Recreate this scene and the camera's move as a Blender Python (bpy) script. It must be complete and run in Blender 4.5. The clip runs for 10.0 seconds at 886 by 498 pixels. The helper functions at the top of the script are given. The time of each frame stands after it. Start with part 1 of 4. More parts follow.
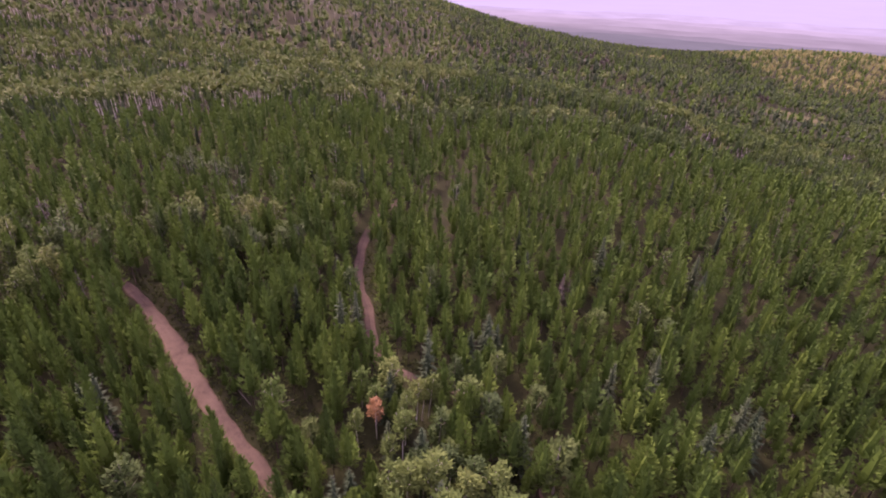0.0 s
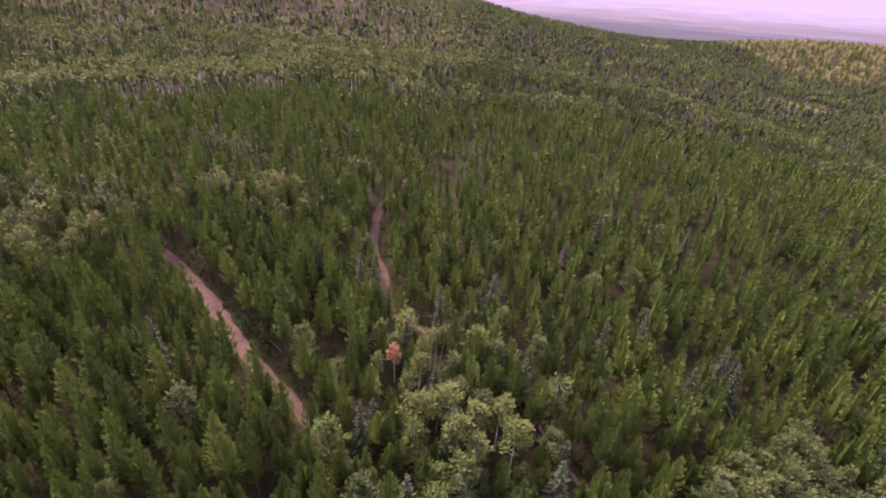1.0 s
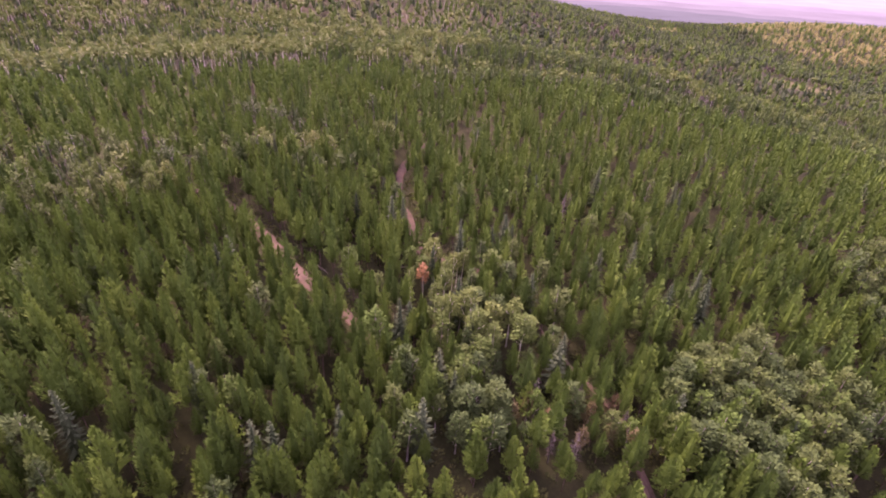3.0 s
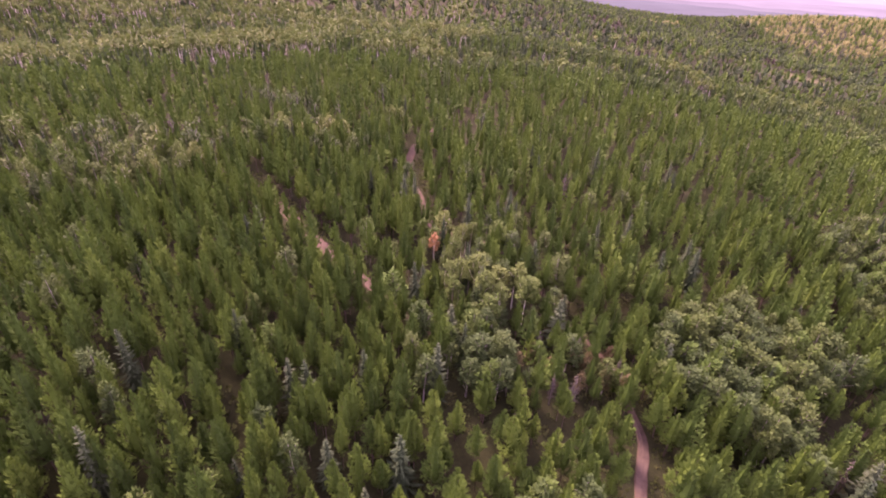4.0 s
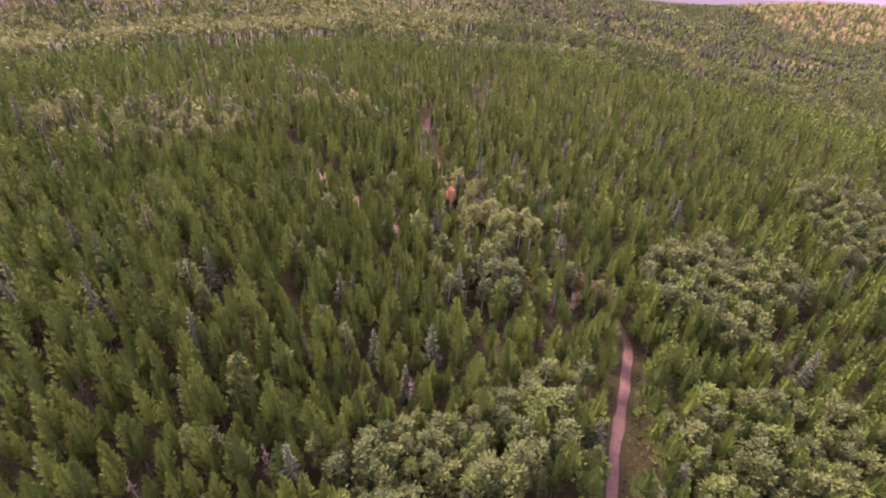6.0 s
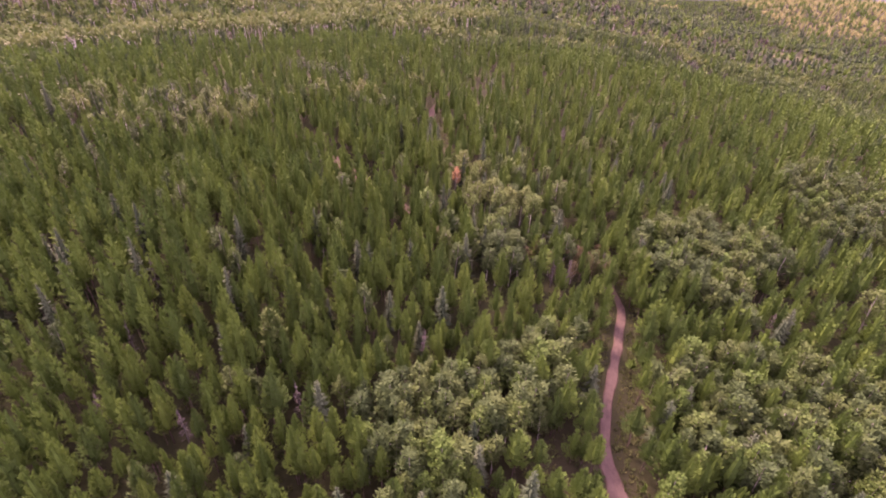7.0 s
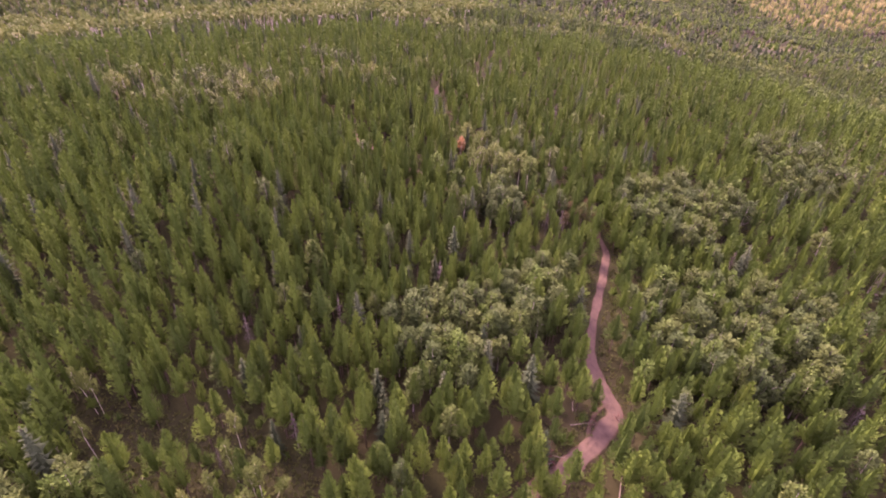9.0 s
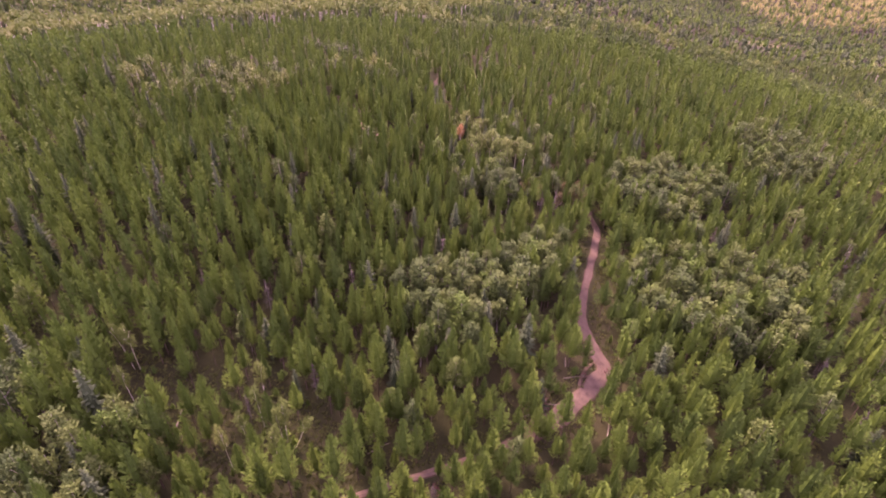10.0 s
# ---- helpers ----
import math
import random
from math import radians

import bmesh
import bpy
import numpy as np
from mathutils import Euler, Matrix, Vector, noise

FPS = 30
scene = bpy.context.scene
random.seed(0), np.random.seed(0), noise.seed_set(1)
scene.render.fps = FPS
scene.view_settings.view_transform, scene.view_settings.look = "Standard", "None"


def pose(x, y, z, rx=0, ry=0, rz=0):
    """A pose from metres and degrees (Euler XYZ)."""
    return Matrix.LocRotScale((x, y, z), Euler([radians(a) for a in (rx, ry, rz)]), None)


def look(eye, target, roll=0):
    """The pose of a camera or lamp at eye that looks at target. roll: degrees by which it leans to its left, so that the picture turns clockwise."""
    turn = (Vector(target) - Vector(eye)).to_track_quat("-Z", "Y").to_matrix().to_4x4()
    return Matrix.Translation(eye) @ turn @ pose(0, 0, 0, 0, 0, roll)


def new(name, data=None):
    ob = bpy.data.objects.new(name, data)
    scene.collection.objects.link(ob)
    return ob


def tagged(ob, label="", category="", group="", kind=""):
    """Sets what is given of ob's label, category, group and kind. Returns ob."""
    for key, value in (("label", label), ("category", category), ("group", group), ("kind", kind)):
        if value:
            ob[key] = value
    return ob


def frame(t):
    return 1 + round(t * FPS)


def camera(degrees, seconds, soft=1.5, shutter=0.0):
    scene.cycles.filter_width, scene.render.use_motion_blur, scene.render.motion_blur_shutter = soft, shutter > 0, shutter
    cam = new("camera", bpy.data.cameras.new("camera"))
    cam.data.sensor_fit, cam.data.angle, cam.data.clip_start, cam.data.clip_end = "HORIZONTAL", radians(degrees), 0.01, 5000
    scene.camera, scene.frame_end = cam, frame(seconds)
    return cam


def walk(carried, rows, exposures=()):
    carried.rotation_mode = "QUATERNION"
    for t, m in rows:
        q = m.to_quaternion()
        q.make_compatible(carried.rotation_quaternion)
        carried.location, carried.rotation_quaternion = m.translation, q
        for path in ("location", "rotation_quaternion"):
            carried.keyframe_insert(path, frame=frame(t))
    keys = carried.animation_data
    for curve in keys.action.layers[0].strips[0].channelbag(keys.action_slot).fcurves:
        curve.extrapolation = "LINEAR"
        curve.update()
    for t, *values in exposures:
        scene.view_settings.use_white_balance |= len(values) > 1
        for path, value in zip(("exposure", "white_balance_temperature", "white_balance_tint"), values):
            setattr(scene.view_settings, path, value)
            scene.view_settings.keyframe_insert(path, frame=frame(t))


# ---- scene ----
cam = camera(83.0, 10.0, soft=1.9)
ROWS = [
    # seconds, east, north, height over the start, yaw, pitch, lean to the right
    (0.0, 0.00, 0.00, 0.00, 0.00, -27.96, -2.67),
    (0.5, -0.75, -6.23, -0.09, 0.15, -28.48, -2.76),
    (1.0, -1.50, -12.47, -0.18, 0.32, -28.96, -2.80),
    (1.5, -2.25, -18.72, -0.27, 0.48, -29.40, -2.82),
    (2.0, -3.01, -24.97, -0.36, 0.64, -29.80, -2.80),
    (2.5, -3.77, -31.23, -0.45, 0.80, -30.16, -2.75),
    (4.0, -6.08, -50.07, -0.73, 1.21, -31.06, -2.51),
    (4.5, -6.86, -56.36, -0.82, 1.32, -31.29, -2.40),
    (5.0, -7.64, -62.66, -0.91, 1.40, -31.51, -2.29),
    (5.5, -8.43, -68.96, -1.00, 1.46, -31.69, -2.18),
    (7.0, -10.81, -87.93, -1.27, 1.45, -32.12, -1.88),
    (7.5, -11.61, -94.27, -1.36, 1.37, -32.23, -1.80),
    (8.0, -12.42, -100.61, -1.45, 1.25, -32.32, -1.75),
    (8.5, -13.23, -106.97, -1.54, 1.08, -32.40, -1.72),
    (9.0, -14.04, -113.33, -1.63, 0.86, -32.47, -1.71),
    (9.5, -14.86, -119.69, -1.73, 0.59, -32.52, -1.74),
    (10.0, -15.69, -126.07, -1.82, 0.26, -32.57, -1.81),
]
LIFT = 85.0  # the flight's height over the ground below its start


def flown(x, y, z, yaw, pitch, lean):
    a, b = radians(yaw), radians(pitch)
    eye = Vector((x, y, z + LIFT))
    way = Vector((-math.sin(a) * math.cos(b), math.cos(a) * math.cos(b), math.sin(b)))
    return look(eye, eye + way * 100, -lean)


walk(cam, [(t, flown(*r)) for t, *r in ROWS], exposures=[(0.0, 1.78, 6800, 74), (2.5, 2.32, 6950, 80), (5.0, 2.58, 7100, 85), (10.0, 2.73, 7250, 89)])

# ---- light ----
SUN_AZ, SUN_EL = -36.0, 46.0  # degrees: azimuth from north, clockwise; height
world = bpy.data.worlds.new("world")
scene.world = world
world.use_nodes = True
wn, wl = world.node_tree.nodes, world.node_tree.links
back = wn["Background"]
sky = wn.new("ShaderNodeTexSky")
sky.sky_type, sky.sun_disc = "NISHITA", False
sky.sun_elevation, sky.sun_rotation = radians(SUN_EL), radians(SUN_AZ)
sky.dust_density, sky.air_density = 3.0, 1.0
sky_scale = wn.new("ShaderNodeMixRGB")
sky_scale.blend_type = "MULTIPLY"
sky_scale.inputs[0].default_value = 1.0
sky_scale.inputs[2].default_value = (0.11, 0.11, 0.11, 1)
wl.new(sky.outputs[0], sky_scale.inputs[1])
haze = wn.new("ShaderNodeMixRGB")  # thin evening overcast over the blue
haze.inputs[0].default_value = 0.6
haze.inputs[2].default_value = (0.80, 0.70, 0.88, 1)
wl.new(sky_scale.outputs[0], haze.inputs[1])
wl.new(haze.outputs[0], back.inputs[0])
back.inputs[1].default_value = 1.3

sun = new("sun", bpy.data.lights.new("sun", "SUN"))
sun.data.energy, sun.data.angle, sun.data.color = 3.4, radians(22), (1.0, 0.86, 0.68)
to_sun = Vector((math.sin(radians(SUN_AZ)) * math.cos(radians(SUN_EL)), math.cos(radians(SUN_AZ)) * math.cos(radians(SUN_EL)), math.sin(radians(SUN_EL))))
sun.matrix_world = look(to_sun * 300, (0, 0, 0))


# ---- materials ----
def material(name):
    m = bpy.data.materials.new(name)
    m.use_nodes = True
    n = m.node_tree.nodes
    return m, n, m.node_tree.links, n["Principled BSDF"]


def ramp(n, stops):
    r = n.new("ShaderNodeValToRGB")
    e = r.color_ramp.elements
    while len(e) < len(stops):
        e.new(0.5)
    for k, (p, c) in zip(e, stops):
        k.position, k.color = p, (*c, 1)
    return r


def noise_node(n, l, scale, detail=4.0, rough=0.6):
    g = n.new("ShaderNodeNewGeometry")
    t = n.new("ShaderNodeTexNoise")
    t.inputs["Scale"].default_value, t.inputs["Detail"].default_value, t.inputs["Roughness"].default_value = scale, detail, rough
    l.new(g.outputs["Position"], t.inputs["Vector"])
    return t


def maths(n, l, op, a, b):
    m = n.new("ShaderNodeMath")
    m.operation = op
    for k, v in ((0, a), (1, b)):
        if isinstance(v, (int, float)):
            m.inputs[k].default_value = v
        else:
            l.new(v, m.inputs[k])
    return m.outputs[0]


def foliage(name, stops, through_light=0.3, spread=0.22):
    """Leaves: a hue for each tree, varied from clump to clump and by fine grain."""
    m, n, l, p = material(name)
    att = n.new("ShaderNodeAttribute")
    att.attribute_name = "tone"
    info = n.new("ShaderNodeObjectInfo")
    geo = n.new("ShaderNodeNewGeometry")
    tone = maths(n, l, "FRACT", maths(n, l, "ADD", att.outputs["Fac"], info.outputs["Random"]), 0.0)
    tone = maths(n, l, "ADD", maths(n, l, "MULTIPLY", tone, 0.6), 0.2)
    clump = maths(n, l, "MULTIPLY", maths(n, l, "SUBTRACT", geo.outputs["Random Per Island"], 0.5), spread)
    grain = noise_node(n, l, 2.2, 3.0, 0.7)
    fine = maths(n, l, "MULTIPLY", maths(n, l, "SUBTRACT", grain.outputs["Fac"], 0.5), 0.28)
    mix = maths(n, l, "ADD", maths(n, l, "ADD", tone, clump), fine)
    r = ramp(n, stops)
    l.new(mix, r.inputs[0])
    l.new(r.outputs[0], p.inputs["Base Color"])
    p.inputs["Roughness"].default_value = 0.75
    p.inputs["Specular IOR Level"].default_value = 0.12
    tr = n.new("ShaderNodeBsdfTranslucent")
    l.new(r.outputs[0], tr.inputs[0])
    mx = n.new("ShaderNodeMixShader")
    mx.inputs[0].default_value = through_light
    l.new(p.outputs[0], mx.inputs[1])
    l.new(tr.outputs[0], mx.inputs[2])
    l.new(mx.outputs[0], n["Material Output"].inputs[0])
    return m


def bark(name, light, dark, scale):
    m, n, l, p = material(name)
    t = noise_node(n, l, scale, 5.0, 0.7)
    r = ramp(n, [(0.36, dark), (0.52, light), (0.8, tuple(c * 0.8 for c in light))])
    l.new(t.outputs["Fac"], r.inputs[0])
    l.new(r.outputs[0], p.inputs["Base Color"])
    p.inputs["Roughness"].default_value = 0.85
    p.inputs["Specular IOR Level"].default_value = 0.15
    return m


PINE = foliage("pine_needles", [(0.0, (0.018, 0.042, 0.010)), (0.35, (0.035, 0.078, 0.012)), (0.75, (0.056, 0.110, 0.016)), (1.0, (0.084, 0.130, 0.020))], 0.2, 0.05)
SPRUCE = foliage("spruce_needles", [(0.0, (0.017, 0.036, 0.014)), (0.5, (0.028, 0.051, 0.022)), (1.0, (0.048, 0.072, 0.033))], 0.2)
ASPEN = foliage("aspen_leaves", [(0.0, (0.019, 0.041, 0.012)), (0.4, (0.030, 0.060, 0.015)), (0.62, (0.041, 0.070, 0.015)), (0.8, (0.034, 0.079, 0.011)), (1.0, (0.053, 0.089, 0.013))], 0.16, 0.12)
BIRCH = foliage("birch_leaves", [(0.0, (0.040, 0.078, 0.016)), (0.6, (0.062, 0.100, 0.022)), (1.0, (0.094, 0.120, 0.029))], 0.22)
# yellow leaves for the far hill, brightened to carry low sunlight in their colour
SUNLIT_GOLD = foliage("golden_leaves", [(0.0, (0.095, 0.120, 0.045)), (0.5, (0.15, 0.170, 0.060)), (1.0, (0.22, 0.225, 0.080))], 0.35)
TAWNY = foliage("tawny_leaves", [(0.0, (0.052, 0.058, 0.022)), (0.5, (0.074, 0.066, 0.026)), (1.0, (0.100, 0.074, 0.032))], 0.2)
RUST = foliage("rusty_leaves", [(0.0, (0.20, 0.125, 0.055)), (1.0, (0.29, 0.175, 0.075))], 0.3)
DRY = foliage("dry_needles", [(0.0, (0.028, 0.030, 0.022)), (0.5, (0.042, 0.041, 0.030)), (1.0, (0.060, 0.052, 0.038))], 0.15)
SHRUB = foliage("shrub_leaves", [(0.0, (0.024, 0.042, 0.011)), (0.5, (0.040, 0.060, 0.016)), (1.0, (0.066, 0.074, 0.024))], 0.25)
GRASS = foliage("verge_grass", [(0.0, (0.045, 0.075, 0.016)), (0.6, (0.075, 0.105, 0.026)), (1.0, (0.13, 0.13, 0.05))], 0.3)
DEAD_BARK = bark("dead_bark", (0.095, 0.098, 0.080), (0.045, 0.043, 0.036), 2.5)
LOG_BARK = bark("bleached_log", (0.15, 0.145, 0.115), (0.07, 0.064, 0.05), 2.5)
BROWN_BARK = bark("pine_bark", (0.085, 0.068, 0.050), (0.028, 0.023, 0.017), 3.0)
GREY_BARK = bark("grey_bark", (0.23, 0.23, 0.20), (0.10, 0.09, 0.075), 2.5)
WHITE_BARK = bark("white_bark", (0.44, 0.46, 0.38), (0.20, 0.19, 0.15), 2.0)


def soil_material():
    m, n, l, p = material("forest_floor")
    a, b = noise_node(n, l, 0.06, 5.0, 0.6), noise_node(n, l, 1.4, 6.0, 0.7)
    r1 = ramp(n, [(0.3, (0.012, 0.013, 0.006)), (0.5, (0.017, 0.023, 0.008)), (0.7, (0.024, 0.032, 0.010))])
    r2 = ramp(n, [(0.3, (0.008, 0.008, 0.005)), (0.52, (0.017, 0.022, 0.008)), (0.72, (0.032, 0.036, 0.014))])
    l.new(a.outputs["Fac"], r1.inputs[0])
    l.new(b.outputs["Fac"], r2.inputs[0])
    mx = n.new("ShaderNodeMixRGB")
    mx.inputs[0].default_value = 0.55
    l.new(r1.outputs[0], mx.inputs[1])
    l.new(r2.outputs[0], mx.inputs[2])
    drift = noise_node(n, l, 0.011, 3.0, 0.55)
    r3 = ramp(n, [(0.54, (0.0, 0.0, 0.0)), (0.66, (0.8, 0.8, 0.8))])
    l.new(drift.outputs["Fac"], r3.inputs[0])
    rosy = n.new("ShaderNodeMixRGB")  # drifts of dry fireweed and bare soil
    l.new(r3.outputs[0], rosy.inputs[0])
    l.new(mx.outputs[0], rosy.inputs[1])
    rosy.inputs[2].default_value = (0.026, 0.027, 0.012, 1)
    l.new(rosy.outputs[0], p.inputs["Base Color"])
    p.inputs["Roughness"].default_value = 0.95
    p.inputs["Specular IOR Level"].default_value = 0.08
    bump = n.new("ShaderNodeBump")
    bump.inputs["Strength"].default_value, bump.inputs["Distance"].default_value = 0.8, 0.25
    l.new(b.outputs["Fac"], bump.inputs["Height"])
    l.new(bump.outputs[0], p.inputs["Normal"])
    return m


def track_material(name, base):
    m, n, l, p = material(name)
    a, b = noise_node(n, l, 0.5, 5.0, 0.65), noise_node(n, l, 6.0, 4.0, 0.7)
    mx = maths(n, l, "ADD", maths(n, l, "MULTIPLY", a.outputs["Fac"], 0.65), maths(n, l, "MULTIPLY", b.outputs["Fac"], 0.35))
    r = ramp(n, [(0.34, tuple(c * 0.55 for c in base)), (0.47, base), (0.62, tuple(min(1, c * 1.3) for c in base))])
    l.new(mx, r.inputs[0])
    l.new(r.outputs[0], p.inputs["Base Color"])
    p.inputs["Roughness"].default_value = 0.95
    p.inputs["Specular IOR Level"].default_value = 0.08
    bump = n.new("ShaderNodeBump")
    bump.inputs["Strength"].default_value, bump.inputs["Distance"].default_value = 0.6, 0.08
    l.new(mx, bump.inputs["Height"])
    l.new(bump.outputs[0], p.inputs["Normal"])
    return m


FLOOR = soil_material()
DRY_GRASS = track_material("dry_grass", (0.046, 0.050, 0.018))
DIRT = track_material("pinkish_dirt", (0.064, 0.051, 0.036))
DAMP = track_material("damp_dark_soil", (0.060, 0.048, 0.030))


# ---- the lie of the land ----
def hills(x, y):
    """Height of the ground, in metres."""
    X, Y = x / 300.0, y / 300.0
    close = (-84.98 - 18.48 * X + 36.09 * Y + 3.15 * X * X - 1.80 * X * Y - 12.37 * Y * Y
             - 1.73 * X ** 3 - 32.10 * X * X * Y + 6.87 * X * Y * Y - 4.65 * Y ** 3)
    s = np.clip((np.hypot(x, y) - 1500) / 2600, 0, 1)
    far = (-165 - 190 * s * s * (3 - 2 * s) + 210 * np.exp(-((x + 700) / 900) ** 2 - ((y - 1150) / 1100) ** 2)
           + 42 * np.exp(-((x - 930) / 300) ** 2 - ((y - 1230) / 240) ** 2) - 26 * np.exp(-((x - 420) / 260) ** 2 - ((y - 1420) / 330) ** 2)
           + 6 * np.sin(x / 210 + 1.0) * np.sin(y / 260) + 4 * np.sin(x / 97 + y / 160))
    k = np.clip((np.hypot(1.4 * x, y) - 300) / 450, 0, 1)
    k = k * k * (3 - 2 * k)
    close = close + 8 * np.exp(-((x + 78) / 40) ** 2 - ((y - 20) / 36) ** 2) - 3 * np.exp(-((x + 60) / 30) ** 2 - ((y + 60) / 28) ** 2)
    # the dip behind the pine ridge, and the birch hillside across it
    east = 1 / (1 + np.exp(-(x + 25) / 14)) / (1 + np.exp((x - 420) / 50))
    dip = -10 * np.exp(-((y - 305 - 0.25 * np.minimum(x, 85) + 0.5 * np.maximum(x - 85, 0)) / 32) ** 2) * east
    rise = 12 * np.exp(-((x + 240) / 130) ** 2 - ((y - 430) / 110) ** 2) + 6 * np.exp(-((x - 210) / 90) ** 2 - ((y - 380) / 80) ** 2)
    return close * (1 - k) + far * k + dip + rise + LIFT


def height(x, y):
    return float(hills(np.array(float(x)), np.array(float(y))))


# ---- tracks ----
TRACK_WEST = [(-150, 96), (-120, 99), (-97, 104), (-84, 107), (-73, 100), (-65, 93), (-57, 85), (-49, 76), (-42, 69), (-35, 62.5), (-29.5, 58), (-22, 51), (-14.5, 45), (-10, 41.5), (-5, 39)]
TRACK_MAIN = [(-15, 168), (-19.5, 157), (-22.6, 146), (-24.0, 135), (-23.4, 122), (-22, 113), (-18.6, 105), (-16.4, 97), (-14.8, 91), (-12, 85.5), (-5, 82.5), (3, 80), (10, 75), (16, 66), (20, 57), (25, 47.5), (30, 40.5), (34, 34), (34, 26), (34.5, 18), (32, 10), (29, 1), (26, -7), (23, -16), (21.5, -24), (22.5, -32), (24, -38), (20, -43.5), (12.5, -50.5), (5, -56), (-2, -60), (-9, -63), (-16, -66), (-27, -70), (-40, -75), (-56, -84), (-75, -100)]


def smooth_line(points, step=1.5):
    p = np.array([points[0], *points, points[-1]], float)
    out = []
    for i in range(1, len(p) - 2):
        a, b, c, d = p[i - 1:i + 3]
        m = max(2, int(np.hypot(*(c - b)) / step))
        t = np.linspace(0, 1, m, endpoint=False)[:, None]
        out.append(0.5 * (2 * b + (c - a) * t + (2 * a - 5 * b + 4 * c - d) * t * t + (3 * b - a - 3 * c + d) * t ** 3))
    return np.vstack([*out, p[-1:]])


WEST, MAIN = smooth_line(TRACK_WEST), smooth_line(TRACK_MAIN)


def away(x, y, line):
    """Distance of each point from a line of close-set points."""
    d = np.full(x.shape, 1e9)
    lo, hi = line.min(0) - 14, line.max(0) + 14
    near_by = (x > lo[0]) & (x < hi[0]) & (y > lo[1]) & (y < hi[1])
    xs, ys = x[near_by], y[near_by]
    if xs.size:
        best = np.full(xs.shape, 1e9)
        for px, py in line:
            best = np.minimum(best, (xs - px) ** 2 + (ys - py) ** 2)
        d[near_by] = np.sqrt(best)
    return d


def inside(x, y, poly):
    r = np.zeros(x.shape, bool)
    for (x0, y0), (x1, y1) in zip(poly, poly[1:] + poly[:1]):
        hit = ((y0 > y) != (y1 > y)) & (x < (x1 - x0) * (y - y0) / (y1 - y0 + 1e-12) + x0)
        r ^= hit
    return r


rng = np.random.default_rng(7)


def waves(x, y, size, seed):
    """Smooth uneven field, about -1 to 1."""
    q = np.random.default_rng(seed)
    f = np.zeros(np.shape(x))
    for k in range(7):
        a, w, ph = q.uniform(0, 2 * np.pi), q.uniform(0.6, 2.2) / size, q.uniform(0, 6.28)
        f = f + np.sin((x * np.cos(a) + y * np.sin(a)) * w * 2 * np.pi / 2.2 + ph)
    return f / 3.2


def link_mesh(name, verts, faces, mats, index=None, smooth=False, tone=None):
    """A mesh from arrays: faces are triangles or quads."""
    verts, faces = np.asarray(verts, np.float32), np.asarray(faces, np.int32)
    me = bpy.data.meshes.new(name)
    nf, k = faces.shape
    me.vertices.add(len(verts))
    me.vertices.foreach_set("co", verts.ravel())
    me.loops.add(nf * k)
    me.loops.foreach_set("vertex_index", faces.ravel())
    me.polygons.add(nf)
    me.polygons.foreach_set("loop_start", np.arange(0, nf * k, k, dtype=np.int32))
    for m in mats:
        me.materials.append(m)
    if index is not None:
        me.polygons.foreach_set("material_index", np.asarray(index, np.int32))
    me.polygons.foreach_set("use_smooth", np.full(nf, smooth))
    if tone is not None:
        me.attributes.new("tone", "FLOAT", "POINT").data.foreach_set("value", np.asarray(tone, np.float32))
    me.update(calc_edges=True)
    return me


def grid_faces(nu, nv):
    i, j = np.meshgrid(np.arange(nu - 1), np.arange(nv - 1), indexing="ij")
    a = (i * nv + j).ravel()
    return np.stack([a, a + nv, a + nv + 1, a + 1], 1)


# ---- ground ----
def spaced(lo, hi, n, fine):
    u = np.linspace(np.arcsinh(lo / fine), np.arcsinh(hi / fine), n)
    return np.sinh(u) * fine


gx, gy = spaced(-4600, 4600, 300, 90.0), spaced(-1600, 4900, 270, 110.0)
GX, GY = np.meshgrid(gx, gy, indexing="ij")
GZ = hills(GX, GY) + 0.25 * waves(GX, GY, 14, 3) * (np.hypot(GX, GY) < 400)
ground = tagged(new("ground", link_mesh("ground", np.stack([GX, GY, GZ], -1).reshape(-1, 3), grid_faces(len(gx), len(gy)), [FLOOR], smooth=True)),
                "mossy brown and green forest floor on rolling hills", "ground", kind="structure")


def ribbon(name, line, widths, mat, label, lift=0.0):
    """A worn dirt track draped on the ground, with two shallow ruts and sunken, uneven edges."""
    across = np.array([-1.25, -1.0, -0.88, -0.5, -0.16, 0.0, 0.16, 0.5, 0.88, 1.0, 1.25])
    dip = np.array([-0.45, 0.10, 0.20, 0.08, 0.19, 0.22, 0.19, 0.08, 0.20, 0.10, -0.45])
    strips = np.array([1, 1, 0, 0, 0, 0, 0, 0, 1, 1]) if len(line) > 30 else np.ones(10, int)  # damp edges
    d = np.gradient(line, axis=0)
    d /= np.hypot(d[:, 0], d[:, 1])[:, None]
    nrm = np.stack([-d[:, 1], d[:, 0]], 1)
    half = widths * (1 + 0.14 * waves(line[:, 0], line[:, 1], 7, 5))
    edge = 1 + 0.16 * np.stack([waves(line[:, 0], line[:, 1], 4, 11), waves(line[:, 0], line[:, 1], 4.5, 12)], 1)
    v = []
    for i, (p, q, h) in enumerate(zip(line, nrm, half)):
        off = across * h * np.where(across < 0, edge[i, 0], edge[i, 1])
        v.append(np.stack([p[0] + q[0] * off, p[1] + q[1] * off, dip + lift], 1))
    v = np.array(v)
    v[..., 2] += hills(v[..., 0], v[..., 1]) + 0.25 * waves(v[..., 0], v[..., 1], 14, 3) + 0.06
    return tagged(new(name, link_mesh(name, v.reshape(-1, 3), grid_faces(len(line), len(across)), [mat, DAMP], np.tile(strips, len(line) - 1), smooth=True)), label, "dirt track", kind="structure")


